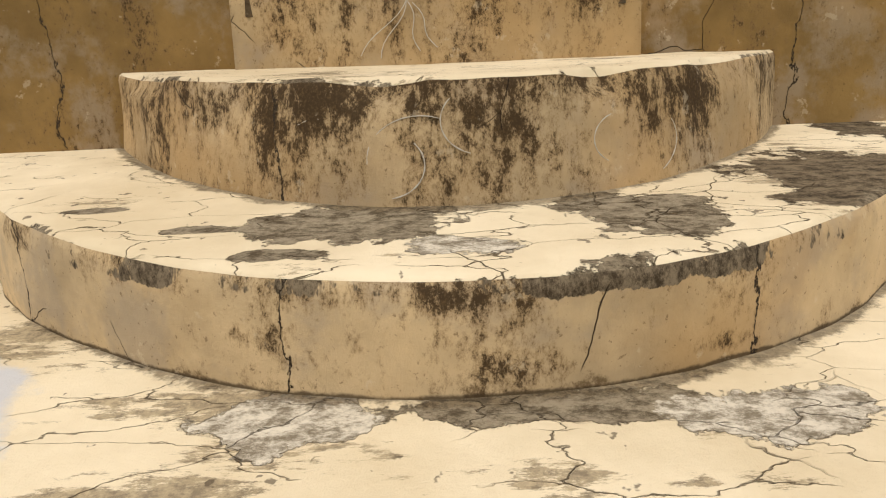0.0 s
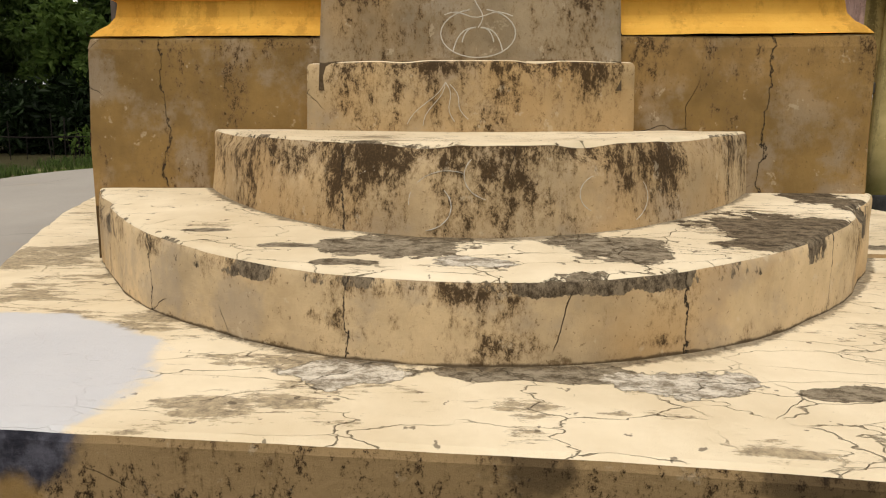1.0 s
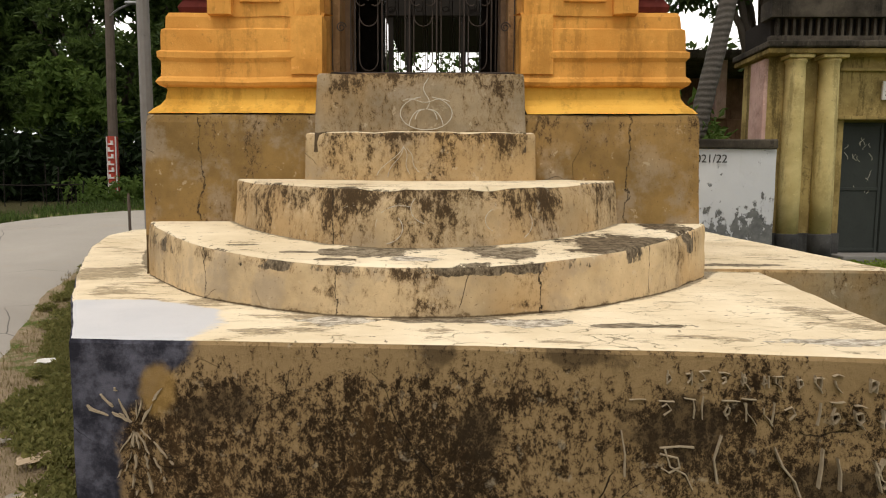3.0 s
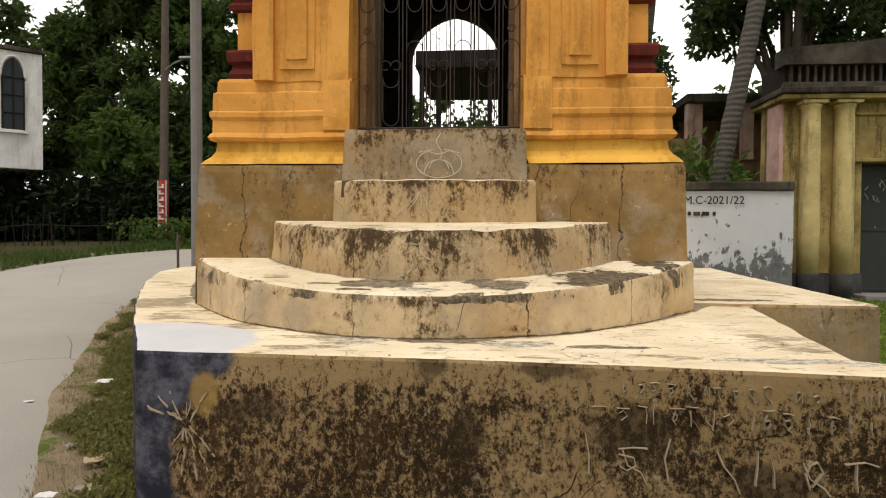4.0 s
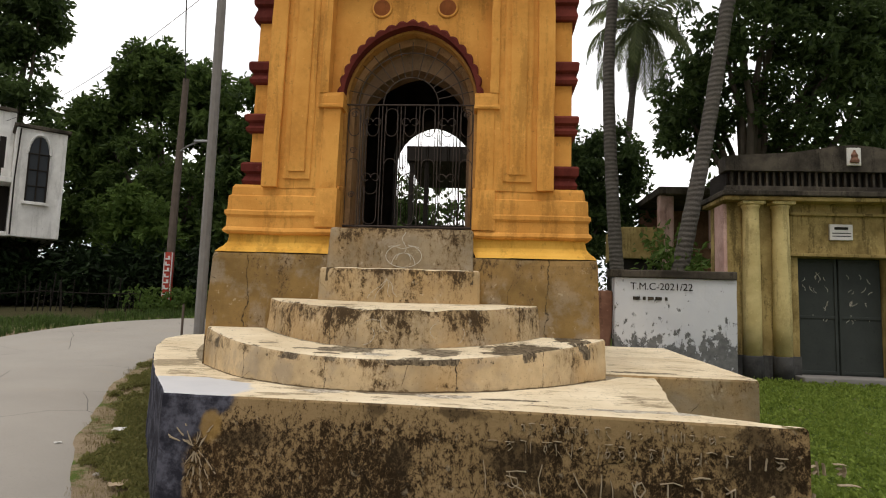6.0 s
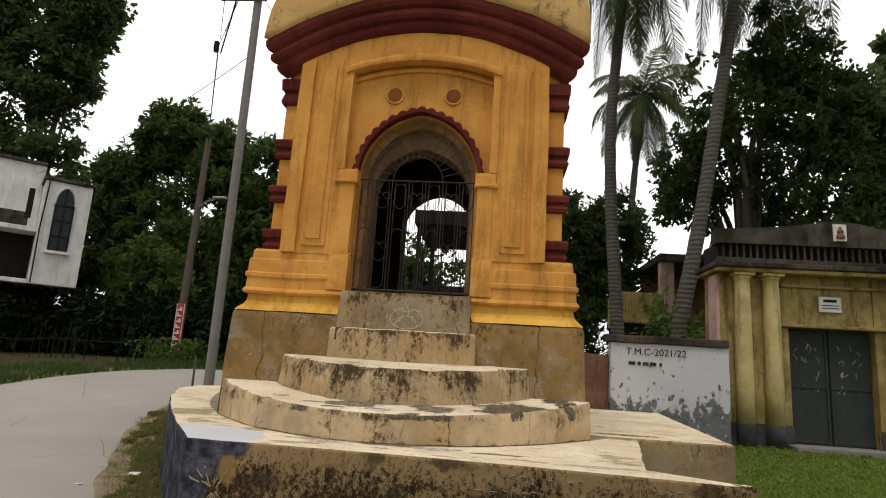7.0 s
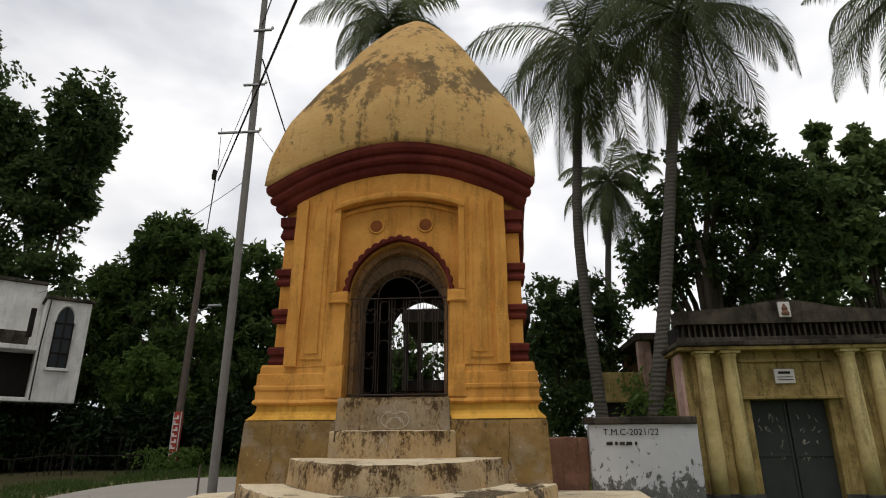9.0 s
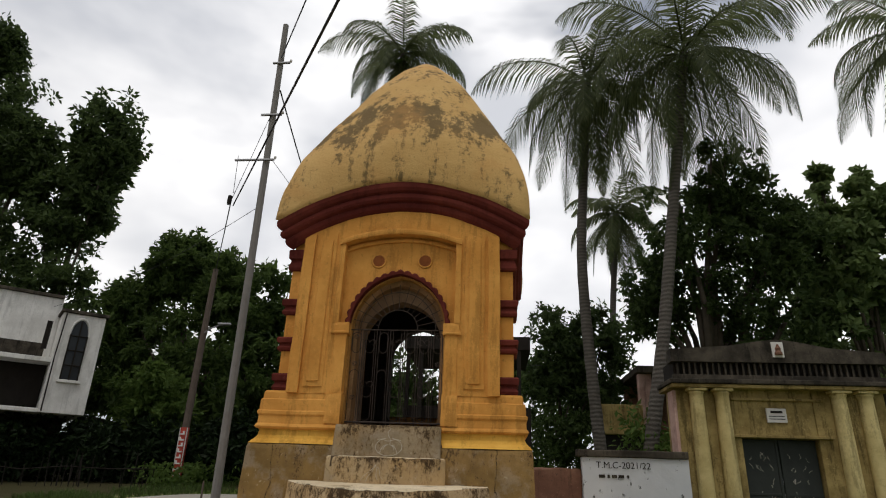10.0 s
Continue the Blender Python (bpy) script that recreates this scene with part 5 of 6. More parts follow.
# ---- poles and cables ----
pole = thing("utility_pole", "tall tapered grey concrete utility pole with steel cross arms", "pole", (-4.88, 6, 0.5))
part("post", tube([(-4.87, 6, 0.3), (-4.88, 6, 5), (-4.90, 6, 10), (-4.94, 6, 13.95)], [0.105, 0.098, 0.09, 0.082], 10), M_POLE, pole)
for z, a, b in ((9.4, -5.72, -4.64), (10.8, -5.2, -4.62), (12.52, -5.1, -4.6)):
    part("cross_arm", box(a, b, 5.86, 5.92, z - 0.025, z + 0.025, 0.006), M_STEEL, pole)
    part("insulator", lathe(b + 0.02, 5.89, [(0.03, z + 0.02), (0.04, z + 0.06), (0.025, z + 0.1)], 8), M_PAPER, pole)
part("insulator", lathe(-5.68, 5.89, [(0.045, 8.1), (0.055, 8.2), (0.045, 8.35)], 10), M_SHADE, pole)


pole.location += Vector((0.1, 0, 0.3))


def sag(a, b, drop, n=18):
    a, b = Vector(a), Vector(b)
    return [a.lerp(b, t / n) - Vector((0, 0, drop * 4 * (t / n) * (1 - t / n))) for t in range(n + 1)]


for a, b, drop, r in (((-5.46, 5.9, 8.37), (6.05, -13.9, 3.96), 0.0, 0.016), ((-4.78, 5.9, 13.02), (4.53, -10.8, 7.16), 0.0, 0.016), ((-4.67, 5.9, 11.89), (-7, 20, 12.12), 0.1, 0.022), ((-5.53, 5.9, 8.53), (-4.8, 5.9, 11.18), 0.0, 0.008), ((-5.55, 5.9, 9.85), (-5.51, 5.9, 8.73), 0.0, 0.008),
                      ((-10.18, 14.8, 9.64), (-5.53, 5.9, 8.63), 0.25, 0.016), ((-4.65, 6, 9.76), (2.83, 13, 5.68), 1.4, 0.008), ((-17.62, 15, 8.02), (-4.75, 6, 8.43), 0.5, 0.008)):
    solid("cable", tube(sag(a, b, drop), r, 6), M_WIRE, "black overhead cable slung from the utility pole", "cable", "overhead cables", smooth=True)

pole2 = thing("painted_pole", "dark roadside pole with a red and white painted sign strip", "pole", (-10.65, 14.8, 0.8))
part("post", tube([(-10.65, 14.8, 0.5), (-10.62, 14.8, 4), (-10.55, 14.8, 9.0)], [0.15, 0.14, 0.11], 10), M_POLE_DARK, pole2)
board = part("painted_strip", tube([(-10.65, 14.8, 0.95), (-10.64, 14.8, 2.75)], [0.158, 0.153], 12), M_RED, pole2, "red strip with white border")
for k in range(8):
    z = 1.05 + k * 0.205
    part("letter_bar", box(-10.72, -10.55, 14.62, 14.66, z, z + 0.05, 0.004), M_PAPER, board)
    part("letter_bar", box(-10.72 + 0.1 * (k % 2), -10.66 + 0.1 * (k % 2), 14.62, 14.66, z + 0.05, z + 0.13, 0.004), M_PAPER, board)
for x in (-10.78, -10.51):
    part("border", box(x - 0.012, x + 0.012, 14.68, 14.73, 0.96, 2.74, 0.004), M_PAPER, board)
lamp = part("lamp_arm", tube([(-10.6, 14.75, 6.3), (-10.2, 14.6, 6.5), (-9.7, 14.4, 6.6)], 0.03, 6), M_STEEL, pole2)
part("lamp_head", box(-9.85, -9.35, 14.3, 14.45, 6.57, 6.65, 0.02), M_STEEL, lamp)
pole2.location += Vector((0.38, 0, 0.72))
stub = solid("marker_post", tube([(-4.75, 5.3, 0.3), (-4.76, 5.3, 1.68), (-4.76, 5.3, 1.73)], [0.022, 0.022, 0.012], 8), M_POLE_DARK, "thin dark marker post beside the platform", "post")

# ---- white house across the road ----
house = thing("house", "white two-storey house with an arched window in an overhanging upper room", "house", (-14.42, 14.2, 0.9))
part("upper_wall", box(-16.3, -14.42, 14.2, 20, 3.05, 6.75, 0.03), M_HOUSE, house, "white overhanging upper room")
part("wing_wall", box(-24, -16.3, 15.4, 20, 3.05, 7.5, 0.03), M_HOUSE, house)
part("roof_edge", box(-16.4, -14.3, 14.1, 20.1, 6.75, 6.87, 0.02), M_CAP, house)
part("roof_edge", box(-24.1, -16.3, 15.3, 20.1, 7.5, 7.62, 0.02), M_CAP, house)
part("lower_wall", box(-24, -14.9, 16.6, 20, 0.5, 3.05, 0.03), M_CAP, house)
part("balcony_slab", box(-24, -16.3, 14.3, 15.4, 4.85, 5.02, 0.02), M_HOUSE, house)
part("floor_slab", box(-24, -16.3, 14.3, 15.4, 3.05, 3.2, 0.02), M_HOUSE, house)
# black sheet stands for the shade inside the balcony
part("balcony_room", box(-24, -16.32, 15.3, 15.42, 3.2, 4.85, 0.01), M_SHADE, house, "black sheet painting the shade inside the open balcony")
part("balcony_wall", box(-24, -16.7, 14.3, 14.42, 5.02, 5.5, 0.02), M_CAP, house)
win = part("window", (lambda L: (([(x, 14.19, z) for x, z in L]), [tuple(range(len(L)))]))([(-15.78 + 0.72, 4.28), (-15.78 + 0.72, 5.9)] + [(-15.42 + 0.36 * math.cos(a * math.pi / 12), 5.9 + 0.62 * math.sin(a * math.pi / 12)) for a in range(1, 12)] + [(-15.78, 5.9), (-15.78, 4.28)]), M_GLASS, house, "dark arched window")
part("sill", box(-15.9, -14.92, 14.08, 14.2, 4.16, 4.26, 0.01), M_HOUSE, win)
for x in (-15.78, -15.42, -15.06):
    part("mullion", box(x - 0.03, x + 0.03, 14.14, 14.19, 4.26, 5.95 if x != -15.42 else 6.5, 0.005), M_SHADE, win)
for z in (4.8, 5.35, 5.9):
    part("transom", box(-15.78, -15.06, 14.14, 14.18, z - 0.02, z + 0.02, 0.005), M_SHADE, win)
part("arch_trim", tube([(-15.42 + 0.42 * math.cos(a * math.pi / 16), 14.17, 5.9 + 0.68 * math.sin(a * math.pi / 16)) for a in range(17)], 0.045, 6), M_HOUSE, win)
part("shutter", box(-16.85, -16.62, 14.24, 14.30, 5.3, 6.35, 0.01), M_SHADE, house)
part("drain_pipe", tube([(-16.15, 14.12, 6.7), (-16.22, 14.12, 5.0), (-16.2, 14.12, 3.1)], 0.03, 6), M_SHADE, house)

house.matrix_basis = pose(-13.97, 14.2, 1.6, 0, 0, 42) @ Matrix.Diagonal((0.78, 1, 1, 1))

# ---- ruined pink house, shed and pavilion behind the boundary wall ----
ruin = thing("ruined_house", "roofless faded pink and brick house behind the boundary wall", "house", (7, 15, 0.8))
part("front_wall", box(5.9, 6.35, 14, 14.3, 0.4, 4.95, 0.03, 0.02, 1.0, 4), M_PINK, ruin)
part("front_wall", box(6.35, 9.5, 14.2, 14.5, 0.4, 3.3, 0.03, 0.02, 2.0, 4), M_BRICK, ruin)
part("inner_wall", box(5.9, 10.5, 16.5, 16.8, 0.4, 4.9, 0.03, 0.02, 3.0, 4), M_BRICK, ruin)
part("roof_slab", box(5.8, 10.6, 13.8, 17.0, 4.95, 5.2, 0.03, 0.03, 4.0, 4), M_CAP, ruin, "dark broken roof slab")
part("pier", box(7.5, 7.8, 14.0, 14.3, 3.3, 4.95, 0.02), M_PINK, ruin)
shed = thing("shed", "low tan shed with a dark open front behind the wall", "shed", (5, 13, 0.7))
part("wall", box(4.4, 5.75, 13.0, 15, 2.9, 3.85, 0.02), M_GATE, shed)
# black block in place of the shed's shaded inside
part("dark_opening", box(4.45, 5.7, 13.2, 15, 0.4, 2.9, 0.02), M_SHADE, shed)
pav = thing("pavilion", "dark flat-roofed pavilion on posts seen through the rear arch", "pavilion", (0, 9, 0.6))
part("roof", box(-1.32, 2.0, 8, 11, 4.72, 5.08, 0.02, 0.01, 1.0, 2), M_SHADE, pav)
for x in (-1.2, -0.85, 0.2, 1.7):
    part("post", box(x - 0.05, x + 0.05, 8.05, 8.15, 0.4, 4.72, 0.01), M_SHADE, pav)
part("low_wall", box(-1.3, 2.0, 8.3, 8.45, 0.4, 3.3, 0.02), M_SHADE, pav)

ruin.location += Vector((0.3, 0, 0.68))
shed.location += Vector((0.3, 0, 0.6))
pav.location += Vector((0.2, 0, 0.42))

# ---- plants ----
def leaf_mesh(centres, spreads, counts, size, seed, droop=0.3, narrow=0.5):
    """Many small bent leaves gathered in clumps: one mesh."""
    r = np.random.default_rng(seed)
    V, F = [], []
    base = 0
    for c, s, n in zip(centres, spreads, counts):
        d = r.normal(size=(n, 3))
        d /= np.linalg.norm(d, axis=1)[:, None]
        p = np.array(c) + d * (r.random((n, 1)) ** 0.45) * np.array(s)
        a = r.normal(size=(n, 3)) + d * 0.6
        a[:, 2] -= droop
        a /= np.linalg.norm(a, axis=1)[:, None]
        b = np.cross(a, r.normal(size=(n, 3)))
        b /= np.linalg.norm(b, axis=1)[:, None]
        L = size * r.uniform(0.6, 1.3, (n, 1))
        W = L * narrow * 0.5
        up = np.cross(a, b) * L * 0.12
        quad = np.stack([p, p + a * L * 0.5 + b * W + up, p + a * L, p + a * L * 0.5 - b * W + up], 1)
        V.append(quad.reshape(-1, 3))
        F.append((np.arange(n * 4) + base).reshape(-1, 4))
        base += n * 4
    return np.concatenate(V).tolist(), np.concatenate(F).tolist()


def crown_clumps(centre, radius, n, seed, size=(0.6, 1.2), hollow=0.45):
    r = random.Random(seed)
    cs, ss = [], []
    for _ in range(n):
        while True:
            p = Vector((r.uniform(-1, 1), r.uniform(-1, 1), r.uniform(-1, 1)))
            if hollow < p.length < 1:
                break
        k = r.uniform(*size)
        cs.append((centre[0] + p.x * radius[0], centre[1] + p.y * radius[1], centre[2] + p.z * radius[2]))
        ss.append((k, k, k * 0.75))
    return cs, ss


def tree(name, base, lobes, leaf, mat, label, seed, clumps=40, per=90, trunk=0.22, narrow=0.5, size=(0.5, 1.1)):
    """A tree: tapered trunk with limbs into each lobe, crown of leaf clumps round the lobes."""
    z0 = grade(base[0], base[1]) - 0.1
    t = thing(name, label, "tree", (base[0], base[1], z0), "roadside trees")
    r = random.Random(seed)
    low = min(l[0][2] - l[1][2] for l in lobes)
    fork = Vector((base[0], base[1], max(z0 + 1.5, low - 0.3)))
    meshes = [tube([(base[0], base[1], z0), tuple((Vector((base[0], base[1], z0)) + fork) / 2 + Vector((r.uniform(-0.15, 0.15), 0, 0))), tuple(fork)], [trunk, trunk * 0.8, trunk * 0.7], 8)]
    for c, rad in lobes:
        for _ in range(3):
            tip = Vector(c) + Vector((r.uniform(-0.6, 0.6) * rad[0], r.uniform(-0.6, 0.6) * rad[1], r.uniform(-0.2, 0.8) * rad[2]))
            mid = fork.lerp(tip, 0.5) + Vector((r.uniform(-0.3, 0.3), r.uniform(-0.3, 0.3), 0.3))
            meshes.append(tube([tuple(fork), tuple(mid), tuple(tip)], [trunk * 0.5, trunk * 0.3, 0.03], 6))
    part("trunk", join(*meshes), M_BARK, t, "", True)
    cs, ss = [], []
    for i, (c, rad) in enumerate(lobes):
        slim = rad[0] < 0.5
        a, b = crown_clumps(c, rad, 9 if slim else int(clumps * 1.1), seed * 10 + i, (0.12, 0.28) if slim else (size[0] * 0.55, size[1] * 0.72), 0.35)
        cs += a
        ss += b
        for _ in range(0 if slim else 26):
            d = Vector((r.gauss(0, 1), r.gauss(0, 1), r.gauss(0.35, 1))).normalized() * r.uniform(1.0, 1.22)
            k = r.uniform(0.12, 0.28) * min(1.6, max(rad) / 2)
            cs.append((c[0] + d.x * rad[0], c[1] + d.y * rad[1], c[2] + d.z * rad[2]))
            ss.append((k, k, k * 1.5))
    part("crown", leaf_mesh(cs, ss, [22 if s[2] > s[0] or s[0] < 0.14 else int(per * 0.9) for s in ss], leaf * 0.8, seed, 0.3, narrow), mat, t)
    return t


def bushes(name, spots, leaf, mat, label, seed, per=420):
    cs, ss = [], []
    r = random.Random(seed)
    for x, y, h in spots:
        z = grade(x, y)
        for _ in range(7):
            k = r.uniform(0.35, 0.75)
            cs.append((x + r.uniform(-0.7, 0.7), y + r.uniform(-0.6, 0.6), z + r.uniform(0.15, 1.0) * h))
            ss.append((k, k, k * 0.8))
    return solid(name, leaf_mesh(cs, ss, [per // 7] * len(cs), leaf, seed), mat, label, "bushes", kind="stuff")


# across the road
tree("tall_tree", (-30.43, 23), [((-31.4, 23, 20.0), (4.2, 3, 7.6)), ((-29.4, 22, 12.0), (4.5, 3, 4)), ((-32.4, 22, 7.3), (5, 2, 3)), ((-32.0, 22, 27.6), (2.0, 1.4, 1.8)), ((-27.4, 22.5, 19.5), (1.6, 1.4, 2.4))], 0.5, M_LEAF_DARK, "tall dense dark green tree across the road", 1, 80, 120, 0.35, 0.5, (0.7, 1.5))
tree("tall_tree", (-23.82, 23), [((-22.9, 23, 20.6), (1.9, 1.6, 3.2)), ((-24.0, 23, 16.0), (2.4, 1.8, 2.8)), ((-23.4, 22, 9.2), (3.6, 2, 3.4))], 0.5, M_LEAF_DARK, "slender tall dark tree across the road", 2, 60, 120, 0.25, 0.5, (0.6, 1.2))
tree("round_tree", (-13.67, 21), [((-15.2, 21, 12.0), (1.5, 1.4, 1.8)), ((-12.6, 21, 10.7), (1.4, 1.4, 1.8)), ((-17.4, 21, 9.2), (1.5, 1.4, 2.0)), ((-14.2, 20.5, 6.9), (4.2, 1.6, 3.2))], 0.42, M_LEAF, "rounded green tree with drooping leaves across the road", 3, 70, 120, 0.25, 0.42, (0.5, 1.0))
tree("round_tree", (-9.79, 20.5), [((-10.29, 20.5, 9.29), (1.8, 2, 2.4)), ((-9.3, 20, 6), (2.4, 2, 3)), ((-7.49, 20.5, 6.23), (2, 2, 2.8))], 0.42, M_LEAF, "bushy green tree behind the utility pole", 4, 60, 110, 0.2, 0.45, (0.5, 0.9))
tree("light_tree", (-12.49, 16.5), [((-12.79, 16.3, 4.71), (1.4, 1.0, 1.2)), ((-11.98, 16.6, 3.81), (1.2, 0.8, 1.0))], 0.34, M_LEAF_LIGHT, "young light green tree beside the road", 5, 26, 90, 0.06, 0.5, (0.35, 0.7))
tree("dark_tree", (-5.88, 17), [((-5.98, 17, 5.46), (1.4, 1.2, 2.4)), ((-5.15, 18, 4.07), (1.6, 1.2, 2.0))], 0.34, M_LEAF, "dense green tree beside the road", 6, 40, 100, 0.14, 0.5, (0.4, 0.8))
tree("dark_tree", (-16.35, 26), [((-17.35, 26, 5.76), (6, 1.5, 3.5)), ((-8.35, 26, 5.25), (6, 1.5, 3)), ((-28.35, 26, 6.27), (5, 1.5, 4))], 0.6, M_LEAF_DARK, "dark mass of trees behind the road", 7, 120, 110, 0.3, 0.55, (0.8, 1.6))
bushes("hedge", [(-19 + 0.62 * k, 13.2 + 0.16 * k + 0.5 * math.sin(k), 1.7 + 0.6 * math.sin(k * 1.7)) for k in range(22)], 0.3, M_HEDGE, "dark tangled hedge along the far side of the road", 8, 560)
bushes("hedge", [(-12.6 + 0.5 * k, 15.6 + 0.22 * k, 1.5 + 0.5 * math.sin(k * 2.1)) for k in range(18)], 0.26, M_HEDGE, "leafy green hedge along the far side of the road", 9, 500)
bushes("weeds", [(-10.2 + 0.45 * k, 13.6 + 0.5 * k, 0.5) for k in range(9)], 0.2, M_LEAF_LIGHT, "low light green weeds by the roadside", 10, 300)

fence = thing("bamboo_fence", "rough dark bamboo fence below the hedge across the road", "fence", (-14, 12, 0.8))
r = random.Random(3)
for k in range(40):
    x = -19 + r.uniform(0, 8.7)
    y = 12.0 + 0.14 * (x + 19) + r.uniform(-0.12, 0.12)
    z = grade(x, y)
    part("cane", tube([(x, y, z - 0.1), (x + r.uniform(-0.12, 0.12), y, z + r.uniform(0.45, 1.2))], r.uniform(0.01, 0.022), 5), M_SHADE, fence)
part("rail", tube([(-19 + k * 1.45, 11.97 + 0.2 * k, grade(-19 + k * 1.45, 12) + 0.62 + r.uniform(-0.08, 0.08)) for k in range(7)], 0.018, 5), M_SHADE, fence)

# behind the gatehouse
tree("big_tree", (7.68, 11), [((7.3, 10.4, 9.0), (1.6, 1.4, 1.8)), ((8.9, 10.4, 8.2), (1.8, 1.4, 2.2)), ((6.4, 11.4, 7.6), (1.0, 1.2, 1.4)), ((9.9, 11, 6.2), (2.2, 1.5, 2.4)), ((8.6, 10.2, 10.9), (1.1, 0.9, 1.4)), ((10.2, 10.6, 9.3), (1.0, 1.0, 1.3))], 0.26, M_LEAF_DARK, "large dark glossy-leaved tree behind the gatehouse", 11, 46, 85, 0.28, 0.5, (0.3, 0.75))
tree("teak_tree", (12.69, 11.5), [((11.9, 11.3, 8.9), (1.2, 1.0, 1.6)), ((13.6, 11.3, 9.0), (1.3, 1.0, 1.9)), ((12.9, 11.5, 6.2), (2.6, 1.4, 2.2)), ((12.0, 11.3, 11.2), (0.24, 0.24, 1.1)), ((13.15, 11.3, 11.5), (0.27, 0.27, 1.3)), ((15.9, 11.6, 7.0), (1.8, 1.4, 2.6)), ((14.4, 11.3, 10.9), (0.22, 0.22, 1.0))], 0.34, M_TEAK, "broad-leaved tree with upright flowering shoots", 12, 40, 80, 0.16, 0.75, (0.3, 0.7))
tree("dark_tree", (3.83, 17), [((3.7, 17, 6.9), (1.3, 1.2, 1.8)), ((5.3, 17.5, 6.9), (1.3, 1.2, 1.8)), ((4.2, 16.5, 4.3), (2.2, 1.2, 2.0))], 0.3, M_LEAF_DARK, "dark green tree behind the shed", 13, 50, 110, 0.16, 0.5, (0.4, 0.8))
tree("dark_tree", (11.5, 20), [((11.5, 20, 4.57), (3, 1.5, 2.6)), ((16.5, 20, 6), (5.5, 1.5, 3.4)), ((25.45, 18, 7.95), (6, 2, 6))], 0.5, M_LEAF_DARK, "dark backdrop of trees beyond the gatehouse", 14, 75, 90, 0.3, 0.5, (0.7, 1.4))
tree("dark_tree", (-0.9, 24), [((-2.4, 24, 5.16), (4, 2, 3)), ((2.6, 24, 5.16), (3.5, 2, 3))], 0.4, M_LEAF, "green trees seen beyond the temple", 15, 60, 100, 0.2, 0.5, (0.6, 1.1))
bushes("shrubs", [(5.35, 9.5, 2.9), (5.6, 9.3, 2.6), (5.1, 9.8, 2.0)], 0.22, M_LEAF_LIGHT, "bright green shrub behind the boundary wall", 16, 500)


def palm(name, points, radius, seed, fronds=26, length=4.2, label=""):
    """A coconut palm: leaning ringed trunk, drooping feathered fronds, nuts."""
    r = random.Random(seed)
    top = Vector(points[-1])
    t = thing(name, label or "tall coconut palm with a leaning grey trunk and drooping fronds", "palm tree", points[0], "coconut palms")
    line = []
    for i in range(len(points) - 1):
        p0, p1, p2, p3 = (Vector(points[max(0, min(len(points) - 1, i + k))]) for k in (-1, 0, 1, 2))
        line += [0.5 * ((2 * p1) + (p2 - p0) * u + (2 * p0 - 5 * p1 + 4 * p2 - p3) * u * u + (3 * p1 - p0 - 3 * p2 + p3) * u ** 3) for u in [k / 12 for k in range(12)]]
    line.append(top)
    m = len(line)
    part("trunk", tube(line, [radius * (1.25 - 0.5 * k / m) * (1 + 0.06 * (k % 2)) for k in range(m)], 10), M_PALMBARK, t, "", True)
    for i in range(fronds):
        az = i * 2.399 + r.uniform(-0.2, 0.2)
        rise = 1.25 - 2.55 * (i / fronds) + r.uniform(-0.1, 0.1)
        L = length * r.uniform(0.85, 1.1)
        out = Vector((math.cos(az), math.sin(az), 0))
        pts, p, ang = [], Vector(top), rise
        for k in range(15):
            pts.append(p.copy())
            p = p + (out * math.cos(ang) + Vector((0, 0, 1)) * math.sin(ang)) * (L / 14)
            ang -= (0.10 + 0.06 * (k / 14)) * (1.2 if rise > 0 else 0.85)
            ang = max(ang, -1.5)
        v, f = tube(pts, [0.035 * (1 - k / 15) + 0.006 for k in range(15)], 5)
        side = out.cross(Vector((0, 0, 1)))
        for k in range(2, 15):
            for sub in range(5):
                u = (k - 1 + sub / 5) / 14
                a = pts[k - 1].lerp(pts[k], sub / 5)
                d = (pts[k] - pts[k - 1]).normalized()
                ll = 1.12 * math.sin(math.pi * min(1, u * 0.85 + 0.13)) * r.uniform(0.85, 1.1) * L / 4.2
                for s in (-1, 1):
                    dirn = (side * s * 0.8 + d * 0.75 + Vector((0, 0, -0.5 + r.uniform(-0.2, 0.2)))).normalized()
                    b = a + dirn * ll * 0.55
                    c = b + (dirn + Vector((0, 0, -1.1))).normalized() * ll * 0.6
                    w = d * 0.023
                    o = len(v)
                    v += [a - w, a + w, b + w * 1.1, b - w * 1.1, c]
                    f += [(o, o + 1, o + 2, o + 3), (o + 3, o + 2, o + 4)]
        part("frond", (v, f), M_FROND, t)
    for k in range(7):
        a = k * 0.9
        c = top + Vector((0.28 * math.cos(a), 0.28 * math.sin(a), -0.35 - 0.12 * (k % 3)))
        v, f = lathe(c.x, c.y, [(0.03, c.z - 0.13), (0.1, c.z - 0.06), (0.115, c.z + 0.02), (0.07, c.z + 0.1), (0.02, c.z + 0.13)], 10)
        part("coconut", (v, f), M_LEAF_LIGHT, t, "", True)
    return t


palm("coconut_palm", [(4.65, 12, 1.05), (4.42, 12, 3.6), (4.2, 12, 8.9), (4.5, 12, 13.2), (4.78, 12, 16.3)], 0.17, 21, 26, 5.0)
palm("coconut_palm", [(4.97, 9, 0.81), (5.32, 9, 3.06), (5.94, 9, 6.22), (6.82, 9, 11.6), (7.42, 9, 15.2)], 0.17, 22, 28, 5.1)
palm("coconut_palm", [(6.73, 21, 1.56), (6.62, 21, 7.07), (7.3, 21, 14.9)], 0.16, 23, 24, 3.6)
